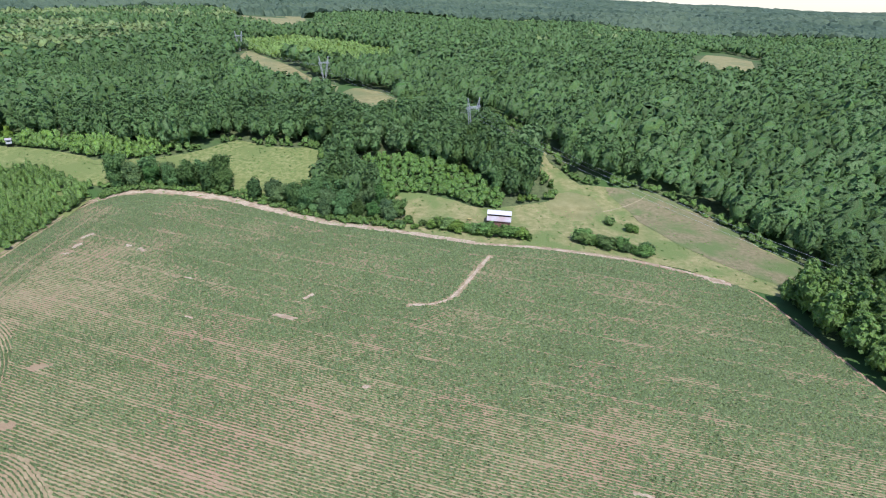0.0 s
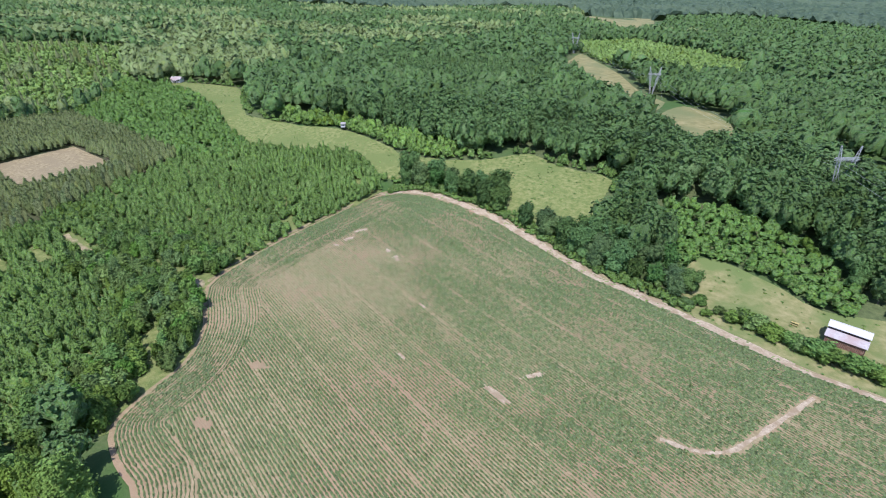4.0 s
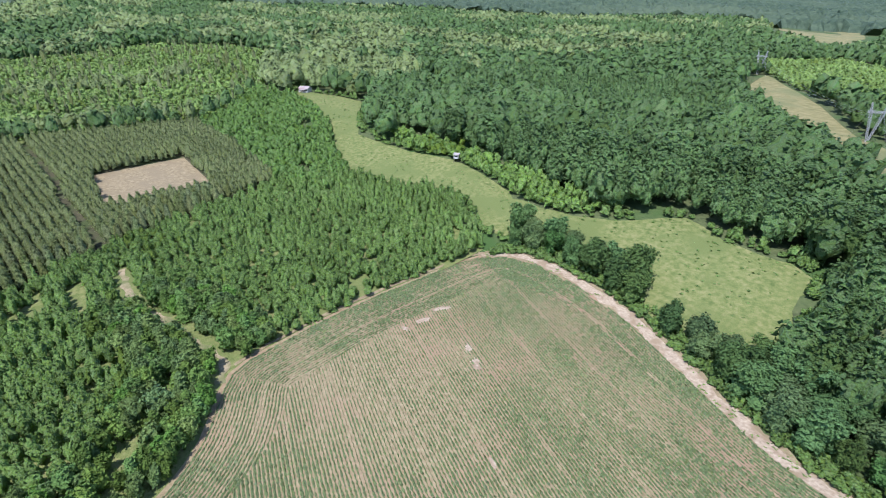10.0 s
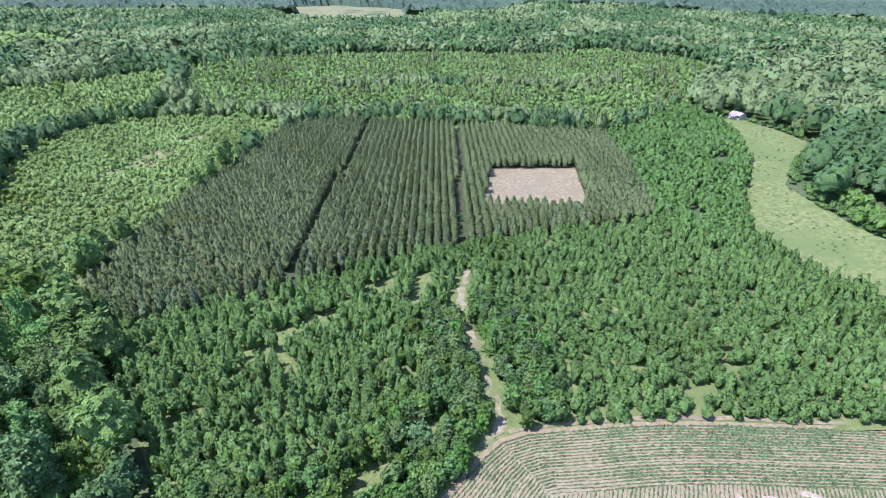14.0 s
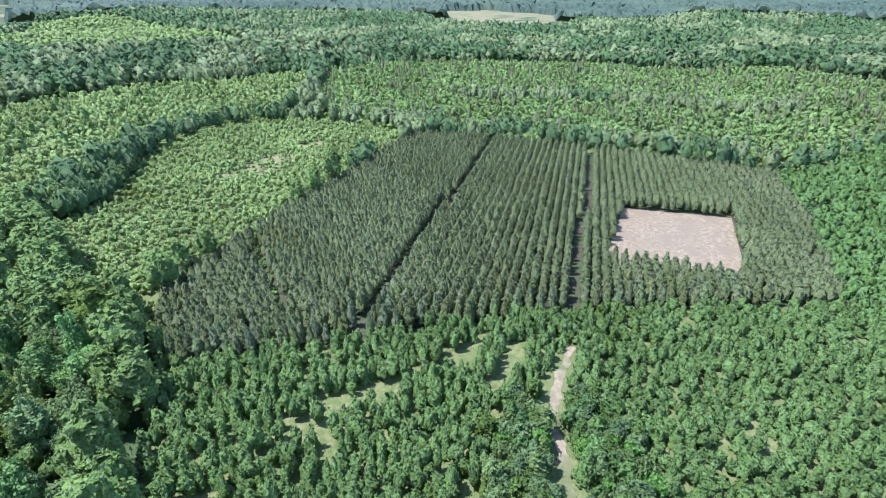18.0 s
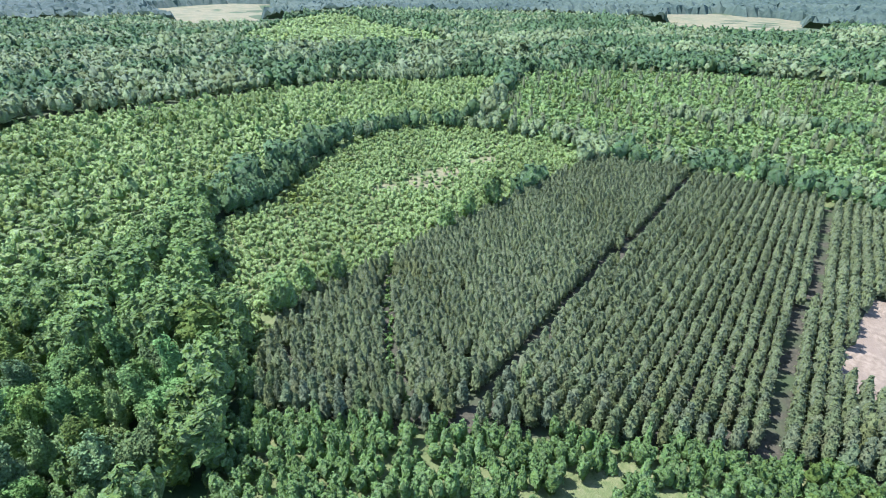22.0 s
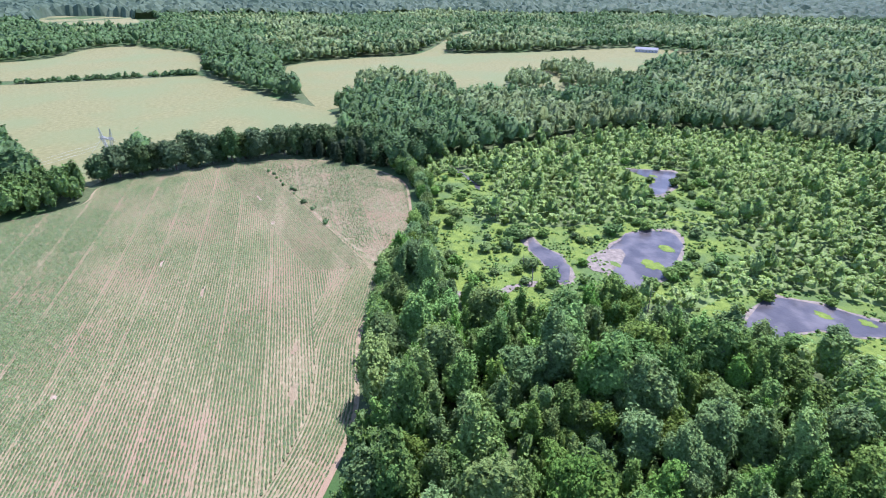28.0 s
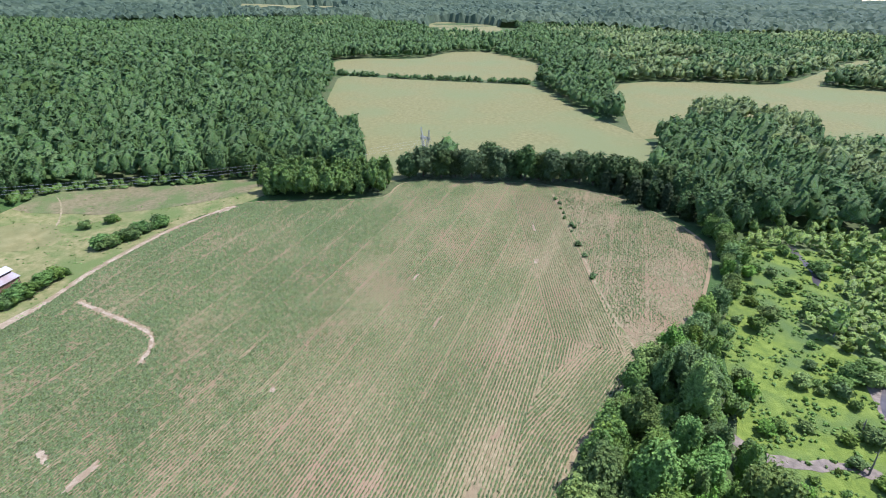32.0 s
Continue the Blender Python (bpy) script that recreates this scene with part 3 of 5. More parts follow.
def crown(shape, n, sides, seed, size):
    """A unit crown: height 1, radius about 0.5 for every shape; a lobed leafy mass with small sprays standing out of it."""
    rng = np.random.RandomState(seed)
    nz = max(2, int(round(0.7 * math.sqrt(n))))
    na = max(5, int(1.8 * nz))
    near = n >= 120
    n = int(n * sides // 2 * (0.8 if near else 0.62))
    aspect = {"round": 1.7, "bush": 1.3, "dome": 1.4, "tall": 2.0, "cone": 2.2, "pine": 3.0, "cedar": 2.0}[shape]
    if shape in ("round", "bush", "dome", "tall"):
        lobes = [(0, 0, 0.6, 0.28)] + [(rng.uniform(0.18, 0.34) * math.cos(a), rng.uniform(0.18, 0.34) * math.sin(a), rng.uniform(0.34, 0.74), rng.uniform(0.12, 0.22))
                                      for a in np.arange(9) * 0.7 + rng.rand() * 6]
        lobes += [(rng.uniform(-0.17, 0.17), rng.uniform(-0.17, 0.17), rng.uniform(0.72, 0.84), rng.uniform(0.10, 0.17)) for _ in range(4)]
        if shape == "dome":
            lobes = [(x * rng.uniform(0.8, 1.25), y * rng.uniform(0.8, 1.25), rng.uniform(0.22, 0.74) if i else 0.55, r * rng.uniform(0.7, 1.15)) for i, (x, y, z, r) in enumerate(lobes + lobes[1:9])]
        if shape == "bush":
            lobes = [(x, y, z * 0.72, r) for x, y, z, r in lobes]
        if shape == "tall":
            lobes = [(0, 0, 0.5, 0.24), (0.03, 0, 0.86, 0.1)]
            for a in np.arange(20) * 2.4 + rng.rand() * 6:
                z = rng.uniform(0.24, 0.86)
                far = (0.36 - 0.36 * max(0.0, z - 0.35)) * rng.uniform(0.55, 1.1)
                lobes.append((far * math.cos(a), far * math.sin(a), z, rng.uniform(0.09, 0.16)))
        L = np.array(lobes)
        mid = np.array([0, 0, 0.42 if shape != "bush" else 0.25])
        d, f = skin(nz, na, -48 if nz > 4 else -12, rng)
        c = L[:, :3] - mid
        along = d @ c.T
        off = (c * c).sum(1)[None] - along ** 2
        reach = np.where(off < L[:, 3] ** 2, along + np.sqrt(np.maximum(L[:, 3] ** 2 - off, 0)), 0.14)
        r = np.maximum(reach.max(1), 0.14 if nz > 4 else 0.34) * rng.uniform(0.90, 1.07, len(d))
        v = mid + d * r[:, None] * (0.92 if near else 1.0)
        hub = L[reach.argmax(1), :3]
        nv = (v - hub) / (np.linalg.norm(v - hub, axis=1)[:, None] + 1e-9) * 0.62 + d * 0.28 + (0, 0, 0.30) + 0.18 * rng.randn(len(d), 3)
        w = np.clip(v[:, 2], 0, None) + 0.25
        k = rng.choice(len(v), n, p=w / w.sum())
        p, q = mid + (v[k] - mid) * rng.uniform(0.98, 1.2 if near else 1.12, (n, 1)) + 0.03 * rng.randn(n, 3), nv[k]
    else:
        lo = {"cone": 0.10, "pine": 0.20, "cedar": 0.04}[shape]
        prof = {"cone": lambda h: 0.46 * (1 - h) ** 0.75 + 0.01, "pine": lambda h: 0.48 * np.clip(1 - h, 0, 1) ** 0.5 * np.clip(0.6 + 2.6 * h, 0, 1) + 0.01,
                "cedar": lambda h: 0.46 * np.sqrt(np.clip(1 - h ** 2.2, 0, 1)) + 0.01}[shape]
        h = np.repeat(np.linspace(0, 0.93, nz), na) + rng.uniform(-0.3, 0.3, nz * na) / nz
        h = np.append(np.clip(h, 0, 1), 1.0)
        a = np.append(np.tile(np.arange(na) * 2 * math.pi / na, nz) + np.repeat(np.arange(nz) % 2, na) * math.pi / na, 0)
        r = prof(h) * rng.uniform(0.68, 1.18, len(h)) * np.append(np.repeat(np.where(np.arange(nz) % 2, 0.84, 1.06), na), 0.2)
        v, f = np.stack([r * np.cos(a), r * np.sin(a), lo + (0.98 - lo) * h], 1), rings(nz, na)
        nv = np.stack([np.cos(a) * 0.6, np.sin(a) * 0.6, 0.45 + 0.35 * h], 1) + 0.14 * rng.randn(len(h), 3)
        k = rng.randint(len(v), size=n)
        p, q = v[k] * (1, 1, 1) + np.stack([0.06 * np.cos(a[k]), 0.06 * np.sin(a[k]), 0 * h[k]], 1), nv[k]
    q = q / np.linalg.norm(q, axis=1)[:, None]
    nv /= np.linalg.norm(nv, axis=1)[:, None]
    sv, sf, sn = sprays(p * (1, 1, aspect), q, (1.3 if near else 0.85) * size * rng.uniform(0.6, 1.3, len(p)), rng)
    return np.vstack([v, sv / (1, 1, aspect)]), np.concatenate([f, sf + len(v)]), np.vstack([nv, sn])


def stand(name, shape, mat, x, y, height, width, n, sides, size, label, category, seed, variants=6):
    """Many trees joined into one uncountable stand."""
    rng = np.random.RandomState(seed)
    vs, fs, ts, ns = [], [], [], []
    off = 0
    which = rng.randint(variants, size=len(x))
    ground_z = terrain(x, y)
    for k in range(variants):
        m = which == k
        if not m.any():
            continue
        v, f, nv = crown(shape, n, sides, seed * 31 + k, size)
        fleck = rng.uniform(-0.22, 0.22, len(v))
        c = m.sum()
        a = rng.rand(c) * 6.28
        ca, sa = np.cos(a)[:, None], np.sin(a)[:, None]
        w, h = width[m][:, None], height[m][:, None]
        px = (v[:, 0] * ca - v[:, 1] * sa) * w + x[m][:, None]
        py = (v[:, 0] * sa + v[:, 1] * ca) * w * rng.uniform(0.85, 1.15, (c, 1)) + y[m][:, None]
        pz = v[:, 2] * h + ground_z[m][:, None]
        vs.append(np.stack([px, py, pz], -1).reshape(-1, 3))
        fs.append((f[None] + (np.arange(c) * len(v))[:, None, None] + off).reshape(-1, 3))
        ns.append(np.stack([nv[:, 0] * ca - nv[:, 1] * sa, nv[:, 0] * sa + nv[:, 1] * ca, nv[:, 2] + 0 * ca], -1).reshape(-1, 3))
        ts.append(np.clip((0.7 * rng.rand(c) + 0.15 + 0.32 * wobble(x[m], y[m], 85, 61))[:, None] + fleck, 0, 1).ravel())
        off += c * len(v)
    if not vs:
        return None
    return tagged(new(name, mesh(name, np.concatenate(vs), np.concatenate(fs), mat, True, np.concatenate(ts), None, np.concatenate(ns))), label, category, kind="stuff")


def scatter(x0, x1, y0, y1, step, seed, jitter=0.42):
    rng = np.random.RandomState(seed)
    sx, sy = np.meshgrid(np.arange(float(x0), x1, step), np.arange(float(y0), y1, step * 0.866))
    sx[::2] += step / 2
    return sx.ravel() + rng.uniform(-jitter, jitter, sx.size) * step, sy.ravel() + rng.uniform(-jitter, jitter, sx.size) * step


def any_inside(polys, x, y):
    r = np.zeros(np.shape(x), bool)
    for p in polys:
        r |= inside(p, x, y)
    return r


CX, CY = -70.0, 90.0
path_poly = ribbon(PATH_LINE, 5.6)

# pines in rows along the plantation
rng = np.random.RandomState(5)
rows_y = np.arange(0, 202, 3.0)
px, py = np.meshgrid(np.arange(-380, -158, 2.4), rows_y)
px, py = px.ravel() + rng.uniform(-0.5, 0.5, px.size), py.ravel() + rng.uniform(-0.3, 0.3, px.size)
py = py + 0.03 * (px + 280)
keep = inside(PINES, px, py) & ~inside(CLEARING, px, py) & ~inside(path_poly, px, py)
keep &= (np.abs(py - 61.5) > 1.7) & (np.abs(py - 115.5) > 1.6) & (rng.rand(px.size) > 0.03)
g3 = np.array([(-232, 2), (-211, 19), (-189, 40), (-183, 52)], float)
keep &= edge_distance(g3, px, py, False) > 1.6
gl = smooth(g3, False, 30)
stand("lane_weeds", "bush", M_BRIGHT_S, gl[:, 0] + rng.uniform(-0.9, 0.9, len(gl)), gl[:, 1] + rng.uniform(-0.9, 0.9, len(gl)), rng.uniform(0.8, 2.2, len(gl)), rng.uniform(1.0, 2.2, len(gl)), 12, 4, 0.2,
      "bright green weeds in a lane between pines", "weeds", 19)
px, py = px[keep], py[keep]
first = np.argsort(edge_distance(PINES[-6:], px, py, False))
near_pines = (px[first[:280]], py[first[:280]])
px, py = px[first[280:]], py[first[280:]]
stand("pine_plantation", "pine", M_PINE_S, px, py, rng.uniform(6.2, 8.6, len(px)), rng.uniform(3.1, 3.9, len(px)), 27, 4, 0.14,
      "dense rows of dark olive plantation pines", "pine trees", 11)

# young broadleaf planting
GAPS = [[(-104, 88), (-115, 96), (-126, 104), (-134, 110)], [(-150, 66), (-163, 74), (-170, 79), (-183, 90), (-196, 97)], [(-143, 62), (-158, 66), (-166, 74)],
        [(-176, 100), (-186, 104), (-197, 104)]]
for gap in GAPS:
    patch("grass_gap", ribbon(gap, 3.4), M_GRASS, 0.12, 3, "strip of dry grass between the young trees", "grass strip", ragged=0.8)
yx, yy = scatter(-250, -90, 15, 236, 2.65, 6)
keep = inside(YOUNGS, yx, yy) & ~inside(path_poly, yx, yy) & ~any_inside([FIELD, MEADOW], yx, yy)
keep &= (wobble(yx, yy, 22, 9) > -0.95) & (edge_distance(FIELD, yx, yy) > 0.7)
for gap in GAPS:
    keep &= edge_distance(np.array(gap, float), yx, yy, False) > 2.1 + 1.2 * wobble(yx, yy, 12, 2)
yx, yy = yx[keep], yy[keep]
first = np.argsort(np.minimum(edge_distance(np.array([(-131, 122), (-104, 97), (-99, 78)], float), yx, yy, False), edge_distance(np.array(PATH_LINE[:5], float), yx, yy, False) + 1.0))
near_young = (yx[first[:280]], yy[first[:280]])
yx, yy = yx[first[280:]], yy[first[280:]]
r = np.random.RandomState(7)
tall = np.clip((125 - yy) / 25, 0, 1) * 1.6 + np.clip((yy - 190) / 25, 0, 1) * 3.0
pointed = r.rand(len(yx)) < 0.28 + 0.3 * wobble(yx, yy, 30, 14)
for shape, kp, lab, sd_ in (("dome", ~pointed, "dense thicket of leafy young broadleaf trees", 12), ("cone", pointed, "slender pointed young trees in the thicket", 13)):
    stand("young_trees", shape, M_YOUNG_S, yx[kp], yy[kp], r.uniform(2.6, 6.2, kp.sum()) + tall[kp], r.uniform(2.4, 3.7, kp.sum()), 56, 4, 0.105, lab, "young trees", sd_)

# bright saplings
for k, poly in enumerate((SAPL1, SAPL2, SAPL3, SAPL4, REGROW)):
    lo, hi = poly.min(0), poly.max(0)
    sx, sy = scatter(lo[0], hi[0], lo[1], hi[1], 2.8 if k < 3 else 4.4, 20 + k)
    keep = inside(poly, sx, sy) & ~any_inside([MEADOW, LOT, PINES, CORR_C], sx, sy) & (wobble(sx, sy, 40, 15 + k) > -0.9)
    sx, sy = sx[keep], sy[keep]
    r = np.random.RandomState(30 + k)
    stand("sapling_stand", "dome", (M_VIVID_S, M_VIVID_S, M_BRIGHT_S, M_REGROW_S, M_REGROW_S)[k], sx, sy, r.uniform(3.2, 8.5, len(sx)) * (0.8 if k == 1 else 1.0), r.uniform(2.6, 3.8, len(sx)) * (1.2 if k < 3 else 1.6), 20 if k < 3 else 9, 4, 0.15 if k < 3 else 0.2,
          "stand of bright green slender saplings at the edge of woods", "saplings", 40 + k)

gx_, gy_ = scatter(-700, -380, -140, 340, 13, 180, 0.5)
kp = inside(REGROW, gx_, gy_) & (wobble(gx_, gy_, 70, 4) > -0.3)
r = np.random.RandomState(181)
stand("regrowth_trees", "cedar", M_PINE_S, gx_[kp], gy_[kp], r.uniform(6, 13, kp.sum()), r.uniform(3, 5.5, kp.sum()), 16, 4, 0.2, "scattered dark pines standing in young regrowth", "pine trees", 182)

# scrub beside the pines and wet scrub in the low ground
BALD = [smooth(o, n=3) for o in ([(-286, -33), (-297, -46), (-310, -46), (-322, -38), (-314, -28), (-298, -27)], [(-330, -36), (-340, -38), (-350, -30), (-338, -27)], [(-270, -44), (-282, -50), (-286, -44), (-276, -38)])]
for o in BALD:
    patch("bald_patch", o, M_LOT, 0.16, 3, "dry tan grass gap among the shrubs", "rough grass", ragged=1.0)
for k, (poly, step, hr, wr, mat, lab) in enumerate(((SCRUB, 2.15, (1.4, 4.6), (1.7, 3.1), M_PALE_S, "pale green shrubs and seedlings on cut-over ground"),
                                                    (SWAMPY, 3.0, (1.3, 7.2), (2.2, 5.0), M_PALE_S, "grey-green willow scrub on low wet ground"))):
    lo, hi = poly.min(0), poly.max(0)
    sx, sy = scatter(lo[0], hi[0], lo[1], hi[1], step, 50 + k)
    keep = inside(poly, sx, sy) & ~any_inside([FIELD, MARSH_A, MARSH_B, MARSH_C, PINES] , sx, sy) & ~(any_inside(BALD, sx, sy) & (np.sin(sx * 9.1 + sy * 5.3) < 0.8)) & (wobble(sx, sy, 26, 51 + k) > -0.9)
    if k:
        keep &= ~inside(SCRUB, sx, sy)
    sx, sy = sx[keep], sy[keep]
    r = np.random.RandomState(60 + k)
    low = r.rand(len(sx)) ** (1.6 if k else 1.2)
    stand("scrub", "dome", mat, sx, sy, hr[0] + (hr[1] - hr[0]) * low, (wr[0] + (wr[1] - wr[0]) * (0.35 * low + 0.65 * r.rand(len(sx)))), 9 if k else 14, 4, 0.17, lab, "shrubs", 70 + k)

# mature woods: near and middle distance
lo, hi = PINE2.min(0), PINE2.max(0)
sx, sy = scatter(lo[0], hi[0], lo[1], hi[1], 4.0, 120)
keep = inside(PINE2, sx, sy) & ~inside(CORR_C, sx, sy)
sx, sy = sx[keep], sy[keep]
r = np.random.RandomState(121)
stand("pine_plantation", "pine", M_OAK_S, sx, sy, r.uniform(10, 13, len(sx)), r.uniform(4.4, 5.8, len(sx)), 14, 4, 0.16, "hilltop plantation of dark pines", "pine trees", 122)
BUSHY = [COPSE, PINES, YOUNGS, SAPL1, SAPL2, SAPL3, SAPL4, REGROW, PINE2, SCRUB, SWAMPY]
BANDS = [NE_BAND, EAST_BAND]
mature = []
for k, (r0, r1, step) in enumerate(((0, 230, 6.2), (230, 430, 6.4), (430, 720, 7.0))):
    wx, wy = scatter(CX - r1, CX + r1, CY - r1, CY + r1, step, 80 + k)
    d = np.hypot(wx - CX, wy - CY)
    keep = (d >= r0) & (d < r1) & ~any_inside(BUSHY + OPEN + BANDS, wx, wy) & ~inside(path_poly, wx, wy)
    wx, wy = wx[keep], wy[keep]
    clear = np.ones(len(wx), bool)
    for o in OPEN:
        clear &= edge_distance(o, wx, wy) > 4.2
    clear &= edge_distance(HEDGE_2, wx, wy, False) > 14
    wx, wy = wx[clear], wy[clear]
    r = np.random.RandomState(90 + k)
    hh = np.clip(r.normal(14.0, 2.6, len(wx)), 8, 20) * (1 + 0.12 * wobble(wx, wy, 90, 77))
    mature.append((wx, wy, hh, hh * r.uniform(0.5, 0.74, len(wx)) * (1, 1.06, 1.12)[k]))
tl = np.concatenate([smooth(l, False, 14) for l in ([(-470, -235), (-490, -200), (-534, -172), (-575, -140), (-640, -75)],
                                                   [(-392, 60), (-389, 130), (-385, 190)], [(-480, 20), (-500, 90), (-505, 160), (-490, 240)], [(20, -265), (-40, -268), (-120, -275), (-200, -285)])])
belt = smooth([(-205, -80), (-225, -76), (-243, -78), (-278, -96), (-316, -113), (-362, -102), (-388, -70), (-392, -25), (-388, 24)], False, 12)
tl = np.concatenate([tl, belt[wobble(belt[:, 0], belt[:, 1], 30, 6) > -0.35]])
r = np.random.RandomState(140)
tx, ty = (np.repeat(tl[:, i], 3) + r.uniform(-6, 6, len(tl) * 3) for i in (0, 1))
th = r.uniform(8, 13, len(tx))
mature[1] = tuple(np.concatenate(p) for p in zip(mature[1], (tx, ty, th, th * r.uniform(0.5, 0.75, len(tx)))))
NEAR_WOOD = smooth([(-160, 10), (-125, 38), (-92, 66), (-60, 50), (-25, 28), (0, 4), (20, -22), (-20, -8), (-80, -45), (-130, -30)], n=2)
wx, wy, hh, ww = mature[0]
big = inside(NEAR_WOOD, wx, wy)
near_trees = [v[big] for v in mature[0]]
mature[0] = tuple(v[~big] for v in mature[0])
for k, (n, sides, size) in enumerate(((190, 4, 0.058), (40, 4, 0.1), (9, 4, 0.19))):
    olive = wobble(mature[k][0], mature[k][1], 240, 21) + 0.5 * wobble(mature[k][0], mature[k][1], 70, 22) > -0.1
    olive &= (mature[k][0] < -330) | (mature[k][1] < -120)
    wet = (mature[k][1] < 55) & (mature[k][0] < -60) & (k == 0)
    for mat, kp, lab in ((M_SWAMP_S, wet, "grey-green trees of the low wet wood"), (M_OAK_S, ~olive & ~wet, "dense dark green mature broadleaf woodland canopy"), (M_HILL_S, olive & ~wet, "lighter olive-green mature broadleaf woodland canopy")):
        stand("woodland", "round", mat, *(v[kp] for v in mature[k]), n, sides, size, lab, "woods", 95 + k)

cx_, cy_ = scatter(112, 145, 84, 148, 4.6, 160)
kp = inside(COPSE, cx_, cy_)
r = np.random.RandomState(161)
hh = r.uniform(9, 15.5, kp.sum())
stand("copse", "round", M_YOUNG_S, cx_[kp], cy_[kp], hh, hh * r.uniform(0.42, 0.6, kp.sum()), 150, 4, 0.08, "copse of tall bright green trees at the corner of the crop", "trees", 162)

fx_, fy_ = scatter(160, 350, -360, -90, 6.5, 165)
kp = np.zeros(len(fx_), bool)
for ox, oy, orad in ((272, -122, 16), (296, -146, 20), (258, -168, 18), (226, -246, 20), (200, -290, 24), (252, -318, 24), (180, -322, 16)):
    kp |= np.hypot(fx_ - ox, fy_ - oy) < orad * (1 + 0.2 * wobble(fx_, fy_, 15, 2))
r = np.random.RandomState(166)
hh = r.uniform(9, 15, kp.sum())
stand("field_clump", "round", M_HILL_S, fx_[kp], fy_[kp], hh, hh * r.uniform(0.5, 0.7, kp.sum()), 40, 4, 0.125, "clumps of trees standing in the long hayfield", "trees", 167)

# hedgerow between the hayfields, and scattered taller trees in the wet scrub
r = np.random.RandomState(150)
hl = smooth(HEDGE_2, False, 16)
hx, hy = (np.repeat(hl[:, i], 2) + r.uniform(-2, 2, len(hl) * 2) for i in (0, 1))
kp = (wobble(hx, hy, 40, 3) > -0.7)
stand("hedgerow", "bush", M_OAK_S, hx[kp], hy[kp], r.uniform(3.5, 8, kp.sum()), r.uniform(4, 7, kp.sum()), 26, 4, 0.15, "low dark hedgerow between two hayfields", "hedge", 151)
hx, hy = scatter(-600, 95, -315, -10, 15, 152)
kp = inside(SWAMPY, hx, hy) & ~any_inside([SCRUB, MARSH_A, MARSH_B, MARSH_C, FIELD], hx, hy) & (r.rand(len(hx)) < 0.4 + 0.5 * (hx > -60))
hh = r.uniform(6, 11, kp.sum())
stand("scrub_trees", "round", M_SWAMP_S, hx[kp], hy[kp], hh, hh * r.uniform(0.5, 0.75, kp.sum()), 60, 4, 0.11, "scattered taller trees in the willow scrub", "trees", 153)

# undergrowth along the margin of the field
ul = np.concatenate([smooth(NE_EDGE[:10], False, 22) + (1.5, 3.2), smooth(NE_EDGE[:10], False, 22) + (2.5, 6.0)])
ux, uy = ul[:, 0] + r.uniform(-1.2, 1.2, len(ul)), ul[:, 1] + r.uniform(-1.2, 1.2, len(ul))
stand("margin_undergrowth", "bush", M_YOUNG_S, ux, uy, r.uniform(1.0, 3.4, len(ux)), r.uniform(1.8, 3.6, len(ux)), 24, 4, 0.15, "green undergrowth along the field margin", "undergrowth", 155)

# undergrowth where the woods meet the meadow and the lot, and beneath the near wood
for o, sd_ in ((MEADOW, 201), (LOT, 202)):
    r = np.random.RandomState(sd_)
    loop = np.vstack([o, o[:1]])
    s = np.concatenate([[0], np.cumsum(np.hypot(*np.diff(loop, axis=0).T))])
    q = np.arange(0, s[-1], 0.75)
    ex, ey = (np.interp(q, s, loop[:, i]) + r.uniform(-3.6, 3.6, len(q)) for i in (0, 1))
    kp = ~any_inside(OPEN, ex, ey) & (edge_distance(FIELD, ex, ey) > 5) & (edge_distance(o, ex, ey) > 0.5)
    ex, ey = ex[kp], ey[kp]
    stand("edge_undergrowth", "dome", M_YOUNG_S, ex, ey, r.uniform(1.2, 5.5, len(ex)), r.uniform(2.0, 4.2, len(ex)), 34, 4, 0.13, "leafy undergrowth along the edge of the woods", "undergrowth", sd_)
ux, uy = scatter(-165, 25, -50, 70, 3.9, 203)
kp = inside(NEAR_WOOD, ux, uy) & ~any_inside(OPEN + [PINES, YOUNGS], ux, uy) & (edge_distance(FIELD, ux, uy) > 2.5) & (wobble(ux, uy, 20, 77) > -0.6)
r = np.random.RandomState(204)
stand("understorey", "dome", M_YOUNG_S, ux[kp], uy[kp], r.uniform(4, 9.5, kp.sum()), r.uniform(3.2, 5.2, kp.sum()), 70, 4, 0.095, "dense leafy understorey between the taller trees", "understorey", 205)

# tufts on the meadow and the lot, weeds on the margins
gx_, gy_ = scatter(-380, 145, 140, 370, 2.6, 170, 0.5)
kp = any_inside([MEADOW, LOT], gx_, gy_) & (wobble(gx_, gy_, 30, 8) + wobble(gx_, gy_, 9, 3) > 0.1) & (np.hypot(gx_ - 33.6, gy_ - 199.2) > 8)
stand("grass_tufts", "bush", M_YOUNG_S, gx_[kp], gy_[kp], r.uniform(0.2, 0.6, kp.sum()), r.uniform(0.5, 1.5, kp.sum()), 5, 4, 0.3, "tall green grass tufts in the meadow", "grass", 171)
wl = np.concatenate([smooth(NE_EDGE, False, 50), smooth(WEST_EDGE, False, 40)])
wx_, wy_ = (np.repeat(wl[:, i], 2) + r.uniform(-2.4, 2.4, 2 * len(wl)) for i in (0, 1))
kp = (wobble(wx_, wy_, 12, 5) > 0.35)
stand("margin_weeds", "bush", M_BRIGHT_S, wx_[kp], wy_[kp], r.uniform(0.15, 0.45, kp.sum()), r.uniform(0.3, 0.9, kp.sum()), 6, 4, 0.28, "low weeds on the dirt margin", "weeds", 172)

